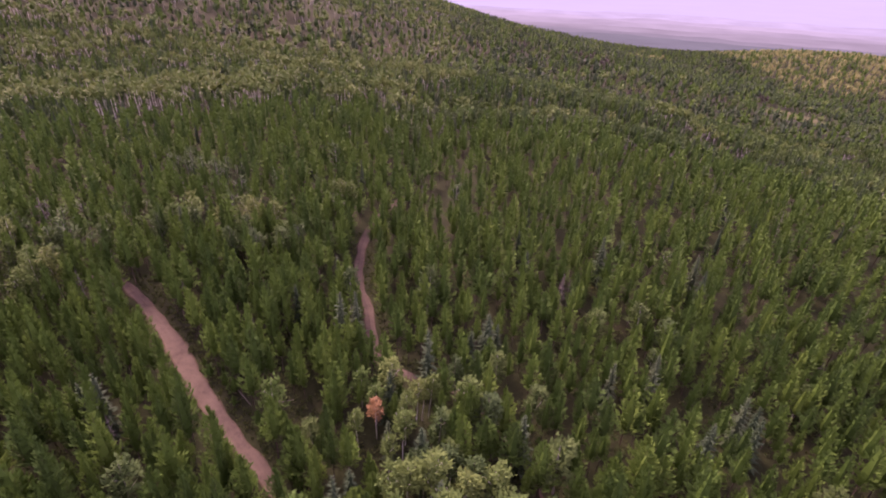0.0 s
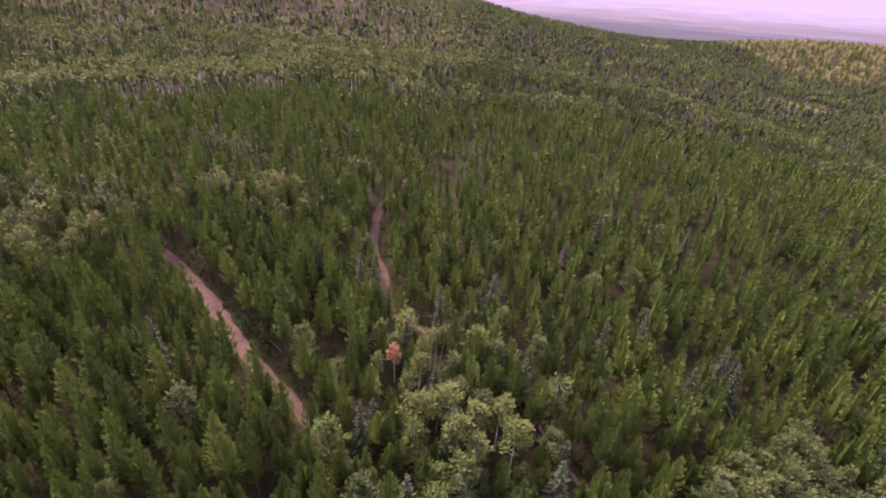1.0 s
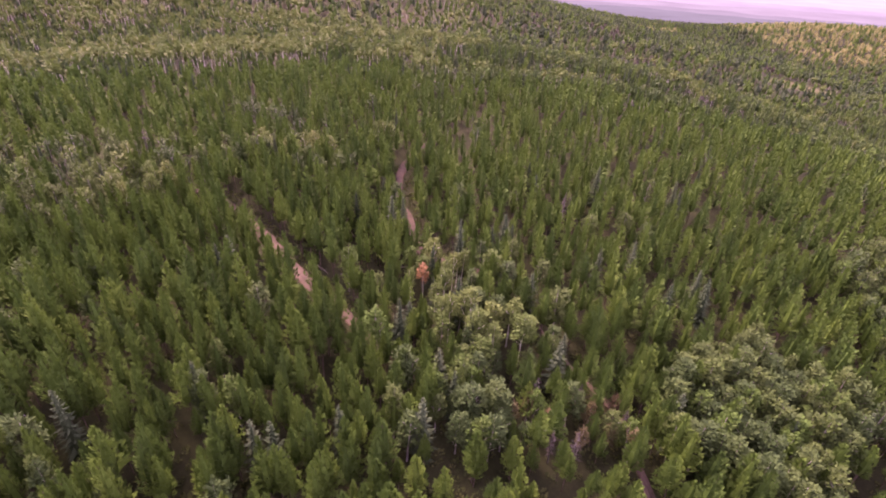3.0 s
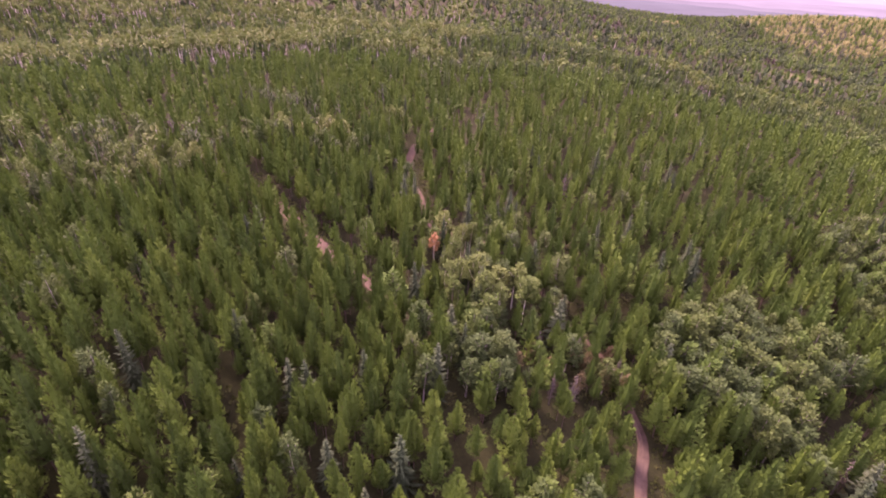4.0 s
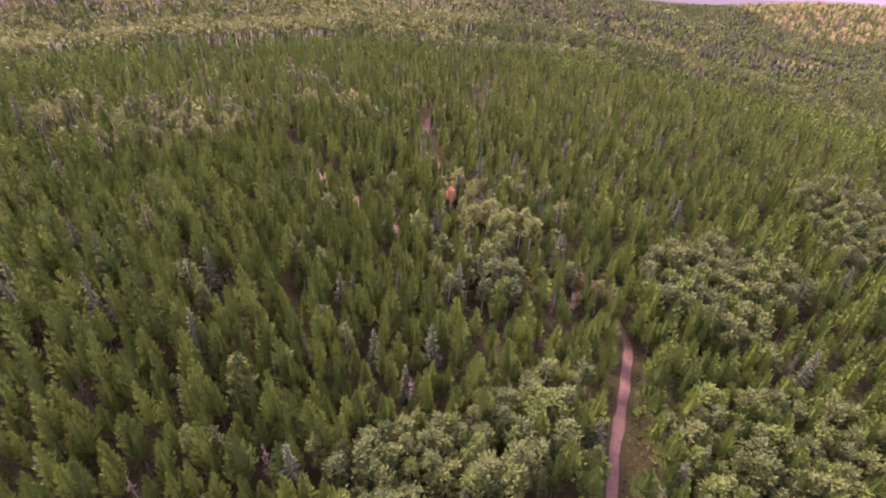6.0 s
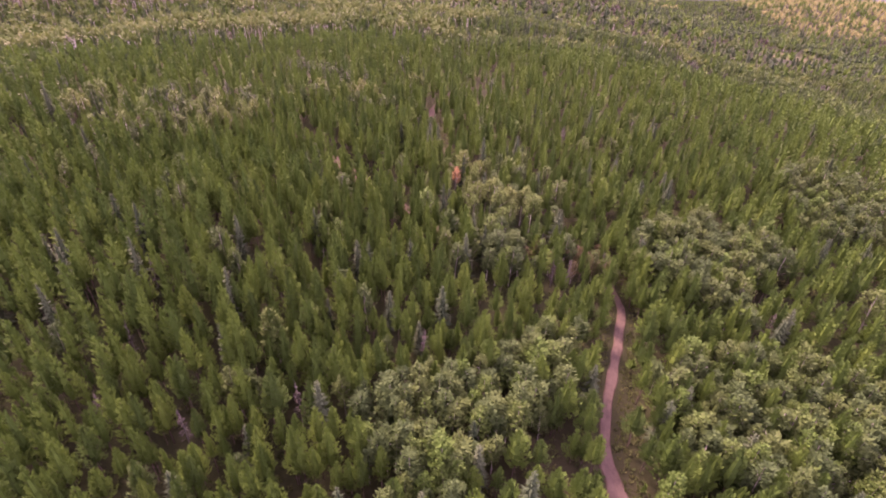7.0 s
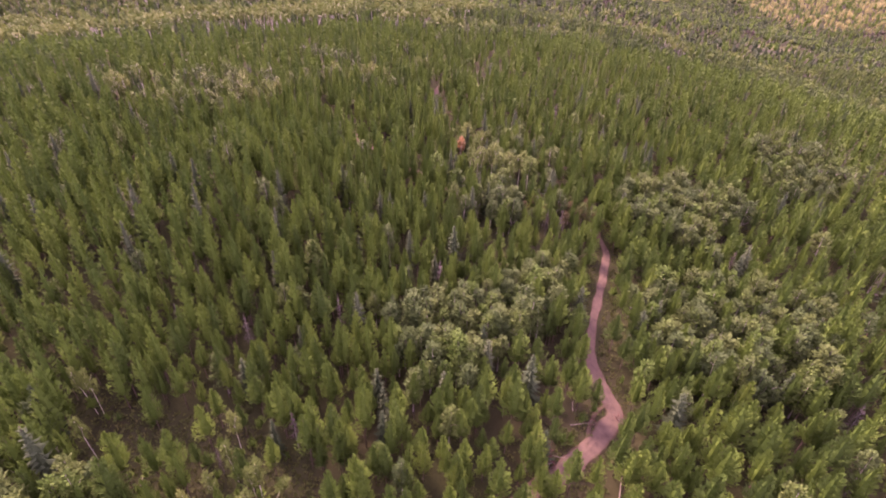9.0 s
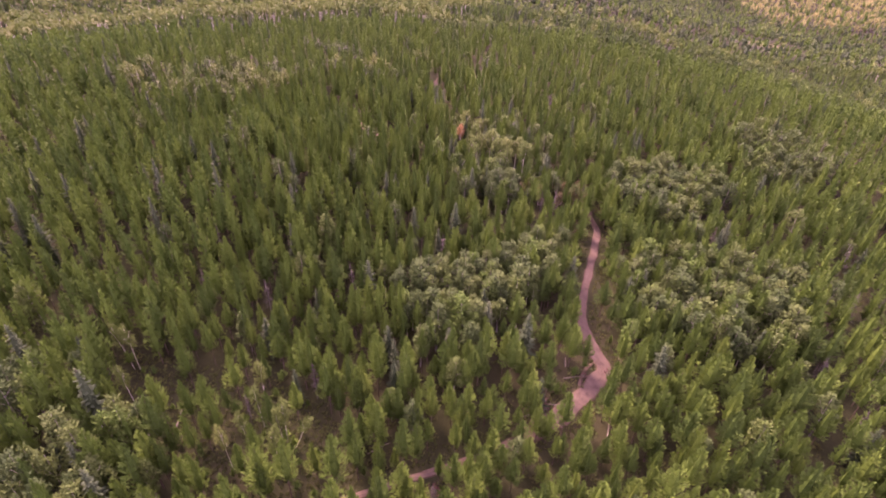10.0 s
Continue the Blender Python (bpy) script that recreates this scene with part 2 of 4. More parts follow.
def hump(v, mid, reach):
    return np.exp(-((v - mid) / reach) ** 2)


main_half = 1.05 + 0.9 * hump(MAIN[:, 1], -36, 13) + 0.9 * hump(MAIN[:, 1], -54, 5) + 0.3 * hump(MAIN[:, 1], 120, 34) - 0.62 * hump(MAIN[:, 1], 56, 26) - 0.35 * np.clip((-57 - MAIN[:, 1]) / 4, 0, 1)
west_half = 0.8 + 0.95 * hump(WEST[:, 0], -48, 30)
ribbon("track_main", MAIN, main_half, DIRT, "narrow winding pinkish dirt track through the forest", 0.03)
ribbon("track_west", WEST, west_half, DIRT, "straight reddish dirt track with wheel ruts between pines")
ribbon("track_spur", smooth_line([(23.5, -35.5), (20, -38), (17.5, -42), (16, -47)]), np.full(len(smooth_line([(23.5, -35.5), (20, -38), (17.5, -42), (16, -47)])), 0.35), DIRT, "faint worn footpath cutting across the bend")


# ---- trees: unit models, one metre tall, scaled where they stand ----
class Model:
    """Triangles with a part for each: 0 wood, 1 leaves."""

    def __init__(self):
        self.v, self.f, self.k = [], [], []

    def add(self, verts, faces, part):
        o = len(self.v)
        self.v += [tuple(p) for p in verts]
        self.f += [tuple(i + o for i in t) for t in faces]
        self.k += [part] * len(faces)

    def arrays(self, part=None):
        v, f, k = np.array(self.v, float), np.array(self.f, int), np.array(self.k, int)
        if part is None:
            return v, f, k
        f = f[k == part]
        used = np.unique(f)
        again = np.zeros(len(v), int)
        again[used] = np.arange(len(used))
        return v[used], again[f], np.zeros(len(f), int)


def pole(m, path, radii, sides=5, part=0):
    """A tapered round stem along a path."""
    v, n = [], len(path)
    for (x, y, z), r in zip(path, radii):
        for s in range(sides):
            a = 2 * math.pi * s / sides
            v.append((x + r * math.cos(a), y + r * math.sin(a), z))
    f = []
    for i in range(n - 1):
        for s in range(sides):
            a, b = i * sides + s, i * sides + (s + 1) % sides
            f += [(a, b, b + sides), (a, b + sides, a + sides)]
    m.add(v, f, part)


def limb(m, a, b, r0, r1, part=0):
    """A three-sided branch from a to b."""
    a, b = np.array(a), np.array(b)
    d = (b - a) / (np.linalg.norm(b - a) + 1e-9)
    p = np.cross(d, (0.3, 0.2, 1.0))
    p /= np.linalg.norm(p) + 1e-9
    q = np.cross(d, p)
    v = []
    for c, r in ((a, r0), (b, r1)):
        for s in range(3):
            w = 2 * math.pi * s / 3
            v.append(c + r * (p * math.cos(w) + q * math.sin(w)))
    f = []
    for s in range(3):
        t = (s + 1) % 3
        f += [(s, t, t + 3), (s, t + 3, s + 3)]
    m.add(v, f, part)


def spray(m, q, c, way, length, width, flat=0.6):
    """A needle or leaf spray: a ragged three-sided spike that points along way."""
    c, d = np.array(c), np.array(way, float)
    d /= np.linalg.norm(d)
    p = np.cross(d, (0.05, 0.02, 1.0))
    p /= np.linalg.norm(p) + 1e-9
    u = np.cross(p, d)
    a = q.uniform(0.7, 1.25, 3) * width
    v = [c + p * a[0] - u * flat * a[0] * 0.5, c - p * a[1] - u * flat * a[1] * 0.5, c + u * flat * a[2], c + d * length * q.uniform(0.8, 1.25)]
    m.add(v, [(0, 2, 3), (2, 1, 3), (1, 0, 3)], 1)


def leaf(m, q, c, way, length, width):
    """A small folded leaf or needle spray on the end of a twig."""
    c, d = np.array(c, float), np.array(way, float)
    d /= np.linalg.norm(d) + 1e-9
    p = np.cross(d, (0.05, 0.02, 1.0)) + q.uniform(-0.35, 0.35, 3)
    p /= np.linalg.norm(p) + 1e-9
    u = np.cross(p, d)
    length, a, b = length * q.uniform(0.75, 1.3), width * q.uniform(0.7, 1.3), width * q.uniform(0.7, 1.3)
    k = q.uniform(0.3, 0.55)
    m.add([c, c + d * length * k + p * a - u * a * 0.4, c + d * length * k - p * b - u * b * 0.4, c + d * length], [(0, 1, 3), (0, 3, 2)], 1)


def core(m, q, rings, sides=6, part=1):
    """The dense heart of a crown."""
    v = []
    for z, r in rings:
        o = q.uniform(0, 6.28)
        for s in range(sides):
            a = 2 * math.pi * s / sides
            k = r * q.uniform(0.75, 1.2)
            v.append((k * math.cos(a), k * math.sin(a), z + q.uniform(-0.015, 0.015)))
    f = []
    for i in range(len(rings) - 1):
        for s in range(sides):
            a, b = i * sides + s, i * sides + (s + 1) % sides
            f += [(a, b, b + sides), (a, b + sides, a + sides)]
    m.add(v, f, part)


def needles(m, q, c, way, length, width):
    """One flat brush of needles, or one leafy twig end, pointed along way."""
    c, d = np.array(c, float), np.array(way, float)
    d /= np.linalg.norm(d) + 1e-9
    p = np.cross(d, (0.05, 0.02, 1.0)) + q.uniform(-0.32, 0.32, 3)
    p /= np.linalg.norm(p) + 1e-9
    w = width * q.uniform(0.7, 1.3)
    m.add([c + p * w, c - p * w, c + d * length * q.uniform(0.75, 1.3)], [(0, 1, 2)], 1)


def pine_shape(s, wide):
    """Half the crown's width, from its foot (0) to its blunt top (1)."""
    return wide * (1 - s) ** 0.72 * min(1.12, 0.7 + 2.2 * s)


# boughs, brushes on each, their length and half width: from the closest stand to the farthest
PINE_LEVELS = [(46, 16, 0.046, 0.0150), (34, 10, 0.056, 0.0190), (24, 8, 0.068, 0.0245), (10, 5, 0.110, 0.042), (7, 3, 0.16, 0.060)]


def pine(seed, level=0, wide=0.200):
    """Lodgepole pine: bare lower stem with dead twigs, and a blunt crown of upswept boughs round a dense heart."""
    q, m = np.random.default_rng(seed), Model()
    boughs, brushes, length, width = PINE_LEVELS[level]
    low = q.uniform(0.22, 0.42)
    wide = wide * q.uniform(0.9, 1.12)
    bend, lop = q.uniform(-0.012, 0.012, 2), q.uniform(-0.024, 0.024, 2)
    if level < 3:
        pole(m, [(0, 0, -0.03), (bend[0], bend[1], 0.45), (lop[0], lop[1], 0.93)], [0.0115, 0.0085, 0.002], 4 if level == 0 else 3)
    elif level < 4:
        limb(m, (0, 0, -0.03), (0, 0, 0.6), 0.0115, 0.006)
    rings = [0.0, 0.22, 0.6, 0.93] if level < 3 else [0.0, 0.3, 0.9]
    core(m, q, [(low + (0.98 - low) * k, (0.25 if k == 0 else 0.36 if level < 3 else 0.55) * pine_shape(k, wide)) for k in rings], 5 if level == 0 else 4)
    if level == 0:
        for i in range(7):
            a, z = i * 2.4 + q.uniform(-0.5, 0.5), q.uniform(0.12, low + 0.05)
            limb(m, (0, 0, z), (0.075 * math.cos(a), 0.075 * math.sin(a), z + q.uniform(-0.03, 0.02)), 0.0028, 0.001)
    gap, thin = q.uniform(0, 6.28), q.uniform(0.05, 0.2)
    for i in range(boughs):
        s = (i + q.uniform(0, 1)) / boughs
        s = 1 - (1 - s) ** 0.9
        a = i * 2.399 + q.uniform(-0.5, 0.5)
        r = pine_shape(s, wide) * q.uniform(0.66, 1.2) * (1 - thin + thin * math.cos(a - gap))
        z = low + (0.965 - low) * s
        up = 0.25 + 1.3 * s + q.uniform(-0.15, 0.25)
        ox, oy = lop[0] * s, lop[1] * s
        for j in range(brushes):
            k = math.sqrt(q.uniform(0.05, 1.0)) * r
            b = a + q.normal(0, 0.30)
            tip = b + q.uniform(-0.8, 0.8)
            needles(m, q, (k * math.cos(b) + ox, k * math.sin(b) + oy, z + (k - 0.6 * r) * up * 0.55 + q.uniform(-0.022, 0.016)), (math.cos(tip), math.sin(tip), up * q.uniform(0.4, 1.3) + 0.35), length * (1.1 - 0.35 * s), width * (1.15 - 0.45 * s))
    for j in range(4 if level == 0 else 2):
        needles(m, q, (lop[0] + q.uniform(-0.006, 0.006), lop[1], 0.935), (q.uniform(-0.3, 0.3), q.uniform(-0.3, 0.3), 1), 0.062, 0.010 if level == 0 else 0.016)
    return m


def spruce(seed, sprays=120, wide=0.15):
    """White spruce: a sharp spire with drooping boughs down to the ground."""
    q, m = np.random.default_rng(seed), Model()
    near_model = sprays > 20
    limb(m, (0, 0, -0.03), (0, 0, 0.97), 0.013, 0.002)
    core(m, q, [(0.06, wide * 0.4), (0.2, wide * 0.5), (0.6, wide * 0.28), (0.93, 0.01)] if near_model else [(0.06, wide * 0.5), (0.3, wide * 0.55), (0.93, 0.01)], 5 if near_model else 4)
    for i in range(sprays):
        s = ((i + q.uniform(0, 1)) / sprays) ** 1.15
        z = 0.06 + 0.89 * s
        a = i * 2.399 + q.uniform(-0.4, 0.4)
        r = wide * (1 - s) ** 0.85 * q.uniform(0.7, 1.2) + 0.012
        c = (0.3 * r * math.cos(a), 0.3 * r * math.sin(a), z + 0.012)
        if near_model and i % 3:
            leaf(m, q, c, (math.cos(a), math.sin(a), -0.28 + 0.55 * s), 0.9 * r + 0.01, 0.026 * (1.2 - 0.75 * s))
        else:
            spray(m, q, c, (math.cos(a), math.sin(a), -0.28 + 0.55 * s), 0.8 * r + 0.01, (0.024 if near_model else 0.06) * (1.2 - 0.75 * s), 0.6)
    return m


def aspen(seed, boughs=34, low=0.26, wide=0.150, stem=0.0100):
    """Aspen or birch: pale stem, forked limbs, and a loose upright crown of small leaf sprays with gaps."""
    q, m = np.random.default_rng(seed), Model()
    near_model = boughs > 12
    sway = q.uniform(-0.03, 0.03, 2)
    if near_model:
        pole(m, [(0, 0, -0.03), (sway[0] * 0.4, sway[1] * 0.4, 0.35), (sway[0], sway[1], 0.66), (sway[0] * 1.2, sway[1] * 1.2, 0.92)], [stem * 1.1, stem * 0.9, stem * 0.6, 0.002], 5)
    else:
        limb(m, (0, 0, -0.03), (sway[0], sway[1], 0.75), stem * 1.5, stem)
    mid, tall = (low + 1.0) / 2, (1.0 - low) / 2
    if near_model:
        for i in range(5):
            a = q.uniform(0, 6.28)
            z = q.uniform(low - 0.08, 0.70)
            r = wide * q.uniform(0.5, 0.85)
            limb(m, (sway[0] * z, sway[1] * z, z), (r * math.cos(a) + sway[0], r * math.sin(a) + sway[1], z + q.uniform(0.10, 0.20)), 0.0045, 0.002)
    lean = q.uniform(-0.25, 0.25, 2) * wide
    fat = 1.0 if boughs > 16 else 1.5
    for i in range(boughs):
        t = 1 - 2 * (i + 0.5) / boughs
        ring = math.sqrt(max(0.0, 1 - t * t))
        a = i * 2.399 + q.uniform(-0.6, 0.6)
        k = q.uniform(0.5, 1.05)
        egg = 1.12 - 0.42 * max(t, -0.3)
        c = np.array((sway[0] + lean[0] * t + wide * egg * 0.85 * ring * k * math.cos(a), sway[1] + lean[1] * t + wide * egg * 0.85 * ring * k * math.sin(a), mid + tall * 0.9 * t * k ** 0.4))
        if near_model:
            for j in range(20 if boughs > 16 else 9):
                d = q.normal(0, 1, 3)
                d[2] = abs(d[2]) * 0.9 + 0.55
                d[:2] += 0.6 * np.array((math.cos(a), math.sin(a)))
                needles(m, q, c + q.normal(0, 0.022, 3) * (1, 1, 1.5), d, fat * 0.042, fat * 0.0135)
        else:
            for j in range(6):
                d = np.array((math.cos(a), math.sin(a), 0.9 + t)) + q.uniform(-0.6, 0.6, 3)
                needles(m, q, c + q.normal(0, 0.03, 3), d, 0.075, 0.030)
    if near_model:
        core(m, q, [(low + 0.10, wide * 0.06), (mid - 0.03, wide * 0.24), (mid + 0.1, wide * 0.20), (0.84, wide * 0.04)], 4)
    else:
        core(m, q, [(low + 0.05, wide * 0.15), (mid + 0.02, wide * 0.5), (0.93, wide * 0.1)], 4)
    return m


def snag(seed, dry=True):
    """A standing dead conifer: stem with broken bare branches, and some dry needles left."""
    q, m = np.random.default_rng(seed), Model()
    pole(m, [(0, 0, -0.03), (0.01, 0, 0.5), (0.0, 0.012, 1.0)], [0.013, 0.008, 0.002], 5)
    for i in range(26):
        s = (i + q.uniform(0, 1)) / 26
        z, a = 0.22 + 0.74 * s, i * 2.399 + q.uniform(-0.4, 0.4)
        r = 0.12 * (1 - s) ** 0.7 * q.uniform(0.6, 1.15) + 0.015
        limb(m, (0, 0, z), (r * math.cos(a), r * math.sin(a), z + r * q.uniform(-0.25, 0.35)), 0.0035, 0.0012)
    for i in range(22 if dry else 5):
        s = q.uniform(0, 1)
        z, a = 0.3 + 0.64 * s, q.uniform(0, 6.28)
        r = 0.11 * (1 - s) ** 0.7 + 0.01
        spray(m, q, (0.35 * r * math.cos(a), 0.35 * r * math.sin(a), z), (math.cos(a), math.sin(a), 0.1), r * 0.8, 0.022, 0.7)
    return m


def ball(seed, white=False):
    """A broadleaf tree seen from afar: an uneven, gapped crown on a pale stem."""
    q, m = np.random.default_rng(seed), Model()
    if white:
        limb(m, (0, 0, 0), (0, 0, 0.72), 0.006, 0.005)
    foot = 0.55 if white else 0.25
    mid, tall = (foot + 1) / 2, (1 - foot) / 2
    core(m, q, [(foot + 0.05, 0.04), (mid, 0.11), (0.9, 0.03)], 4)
    for i in range(18):
        t = 1 - 2 * (i + 0.5) / 18
        ring, a = math.sqrt(1 - t * t), i * 2.399 + q.uniform(-0.5, 0.5)
        k = q.uniform(0.6, 1.05) * 0.15
        needles(m, q, (k * ring * math.cos(a), k * ring * math.sin(a), mid + tall * 0.85 * t), (math.cos(a), math.sin(a), 0.5 + t + q.uniform(-0.4, 0.6)), 0.11, 0.045)
    return m


KINDS = {
    "pine": ([pine(10 + i) for i in range(12)], [pine(30 + i, 3) for i in range(8)], [pine(50 + i, 4) for i in range(6)], BROWN_BARK, PINE),
    "spruce": ([spruce(70 + i) for i in range(5)], [spruce(80 + i, 12) for i in range(4)], [pine(90 + i, 4, 0.17) for i in range(4)], BROWN_BARK, SPRUCE),
    "aspen": ([aspen(110 + i) for i in range(9)], [aspen(120 + i, 7) for i in range(6)], [ball(130 + i) for i in range(5)], GREY_BARK, ASPEN),
    "birch": ([aspen(150 + i, 26, 0.44, 0.145, 0.0075) for i in range(6)], [aspen(160 + i, 7, 0.60, 0.13, 0.0055) for i in range(6)], [ball(170 + i, True) for i in range(4)], WHITE_BARK, BIRCH),
    "middle": ([], [pine(260 + i, 1) for i in range(9)], [], BROWN_BARK, PINE),
    "belt": ([], [pine(290 + i, 2) for i in range(8)], [], BROWN_BARK, PINE),
    "middle_aspen": ([], [aspen(270 + i, 14) for i in range(6)], [], GREY_BARK, ASPEN),
    "middle_birch": ([], [aspen(280 + i, 15, 0.58, 0.13, 0.0070) for i in range(6)], [], WHITE_BARK, BIRCH),
    "gold": ([], [], [ball(220 + i) for i in range(5)], GREY_BARK, SUNLIT_GOLD),
    "young": ([pine(230 + i) for i in range(3)], [pine(240 + i, 3, 0.25) for i in range(5)], [pine(250 + i, 4, 0.25) for i in range(3)], BROWN_BARK, PINE),
    "dry": ([snag(190 + i) for i in range(4)], [snag(200 + i, False) for i in range(2)], [pine(210, 4, 0.15)], DEAD_BARK, DRY),
}
NAMES = {
    "young": ("young_pine_tree", "short young pine with a full conical crown", "young pines"),
    "pine": ("pine_tree", "lodgepole pine with a dense yellow-green rounded crown", "pine stand"),
    "spruce": ("spruce_tree", "blue-grey spruce with a sharp spire and drooping boughs", "spruces among the pines"),
    "aspen": ("aspen_tree", "aspen with a grey stem and pale green leaf clumps", "aspen grove"),
    "birch": ("birch_tree", "tall birch with a bare white stem and a small yellow-green crown", "white-stemmed birches"),
    "dry": ("dead_tree", "standing dead conifer with grey-brown bare branches", "dead trees"),
}

# ---- where each kind grows ----
ASPEN_GROVES = [
    [(50, 50), (68, 56), (80, 35), (60, 13), (44, 20), (38, 31)],
    [(32, -13), (42, -1), (70, 0), (85, -13), (75, -36), (46, -36), (30, -29)],
    [(105, 92), (137, 108), (146, 69), (123, 48), (99, 58)],
    [(-25, -19), (-13, -12), (2, -3), (18, 3), (15, -15), (3, -24), (-6, -36), (-20, -37), (-28, -27)],
    [(-7, 37), (2, 39), (9, 33), (4, 25), (-5, 25)],
    [(-120, 116), (-102, 119), (-91, 106), (-107, 100)],
    [(-78, 124), (-67, 132), (-43, 131), (-38, 119), (-51, 114), (-71, 117)],
    [(-104, 172), (-70, 163), (-71, 151), (-100, 159)],
    [(-36, 238), (24, 252), (82, 271), (125, 243), (129, 254), (84, 284), (24, 267), (-36, 251)],
]
MIXED = [
    [(-15, 73), (0, 80), (9, 68), (28, 62), (24, 42), (5, 39), (-12, 44)],
    [(-150, 116), (-134, 117), (-109, 115), (-91, 133), (-67, 135), (-44, 137), (-41, 121), (-70, 113), (-88, 100), (-88, 74), (-108, 64), (-160, 82)],
    [(-104, -58), (-86, -56), (-62, -67), (-58, -95), (-120, -95)],
]
BROWNISH = [(8, 36), (27, 39), (32, 29), (22, 20), (8, 26)]
BIRCH_GLADE = [(-86, -43), (-50, -47), (-31, -61), (-28, -76), (-46, -78), (-62, -73), (-82, -58)]
MEADOW = [(368, 646), (410, 655), (456, 640), (462, 585), (420, 556), (376, 572)]
VERGES = [[(26, 0), (31, 0), (30, -20), (24.5, -19)], [(-27, 74), (-31, 68), (-24, 61), (-19, 64), (-22, 71)], [(13, -43), (17, -37), (20, -40), (9, -50.5), (5, -52)]]

# Trees that stand out singly: kind, x, y, height, width, lean east, lean north (degrees)
SINGLE = [
    ("birch", -13.6, 62.8, 10.5, 1.15, 0, 0), ("birch", -7.6, 58.8, 10.5, 1.1, 0, 0), ("birch", -5.4, 66.0, 12.0, 1.1, 0, 0),
    ("birch", -3.6, 71.1, 10.6, 1.3, 0, 0), ("birch", -2.6, 71.9, 10.0, 1.2, 3, 0), ("birch", -1.4, 72.6, 10.6, 1.3, 5, 0),
    ("birch", -33.8, 144.8, 13.0, 1.3, -3, 0), ("birch", -31.8, 145.2, 13.5, 1.3, 0, 0), ("birch", -29.9, 145.5, 13.0, 1.3, 3, 0),
    ("birch", -84.2, -47.5, 11.5, 0.76, -5, 0), ("birch", -83.0, -47.4, 11.5, 0.76, 0, 0), ("birch", -79.7, -56.1, 10.5, 0.88, -4, 0),
    ("birch", -52.5, -57.8, 11.5, 0.80, 0, 0), ("birch", -47.0, -66.0, 10.5, 0.96, 0, 0), ("birch", -54.1, -62.4, 9.5, 0.88, -3, 0),
    ("birch", -55.8, -67.2, 12.0, 0.72, -4, 0), ("birch", -46.4, -61.6, 12.5, 0.80, 2, 0), ("birch", -47.1, -62.0, 11.0, 0.72, -3, 0),
    ("birch", -44.8, -62.0, 9.5, 0.88, 22, 0), ("birch", -53.7, -52.1, 11.5, 0.80, 0, 0),
    ("spruce", -12.9, 3.7, 13.5, 1.1, 0, 0), ("spruce", -25.0, 3.0, 11.0, 1.1, 0, 0), ("spruce", -31.7, 16.0, 12.5, 1.0, 0, 0),
    ("spruce", -34.5, 15.2, 13.0, 0.9, 0, 0), ("spruce", -62.4, 13.3, 13.5, 0.9, 0, 0), ("spruce", -22.0, 21.4, 12.0, 0.9, 0, 0),
    ("spruce", 70.7, 8.6, 13.0, 1.2, 0, 0), ("spruce", -17.8, -2.6, 9.0, 1.1, 0, 0), ("spruce", 68.5, 113.2, 14.0, 0.9, 0, 0),
    ("spruce", 44.7, 80.0, 14.0, 0.9, 0, 0), ("spruce", 35.7, 78.8, 12.0, 0.9, 0, 0), ("spruce", 59.5, 71.9, 13.0, 1.0, 0, 0),
    ("spruce", 49.7, 64.8, 13.0, 1.1, 0, 0), ("spruce", -2.1, 78.8, 15.5, 0.9, 0, 0), ("spruce", -5.6, -27.0, 11.0, 1.0, 0, 0),
    ("spruce", 19.8, -11.6, 11.0, 1.2, 0, 0), ("spruce", 67.5, 5.6, 12.0, 1.2, 0, 0), ("spruce", -28.0, -40.5, 10.5, 1.1, 0, 0),
    ("spruce", -56.0, -39.9, 10.0, 1.2, 0, 0),
    ("pine", 1.4, -65.6, 11.0, 1.0, 0, 0), ("pine", -3.8, -67.2, 10.5, 1.1, 0, 0), ("aspen", -0.8, -64.8, 9.5, 1.1, 0, 0), ("pine", -7.1, -67.4, 10.0, 1.0, 0, 0), ("pine", -9.8, -69.8, 11.0, 1.0, 0, 0),
    ("pine", 37.0, 19.7, 11.5, 1.35, -6, 0), ("pine", 30.2, 43.5, 10.0, 1.1, 4, 0), ("pine", 35.6, 42.8, 10.5, 1.0, 0, 0),
    ("pine", -13.8, 32.2, 12.5, 1.2, 0, 0), ("pine", -51.7, -44.5, 11.0, 1.3, 0, 0), ("pine", -19.6, 2.4, 12.0, 1.1, 0, 0),
    ("aspen", -19.0, 44.5, 13.0, 1.3, 0, 0), ("aspen", -45.0, 47.0, 12.0, 1.3, 0, 0), ("aspen", -90.0, 43.0, 12.5, 1.3, 0, 0), ("aspen", 4.0, 77.0, 11.0, 1.1, 0, 0),
    ("aspen", -21.0, 61.0, 10.0, 1.2, 0, 0), ("aspen", 12.5, 79.5, 11.0, 1.2, 0, 0),
    ("dry", -58.6, -29.8, 10.0, 1.0, 0, 0), ("dry", -74.7, -27.8, 9.0, 1.1, 0, 0), ("dry", 33.2, -51.1, 9.0, 1.1, 0, 0),
    ("dry", 75.4, -38.8, 9.0, 1.3, 0, 0), ("dry", -42.9, -50.5, 10.0, 1.0, 0, 0), ("dry", -16.5, -73.0, 7.0, 1.1, 0, 0),
    ("dry", 71.4, -9.4, 9.0, 1.2, 0, 0), ("dry", 77.1, -52.0, 8.0, 1.2, 0, 0),
]


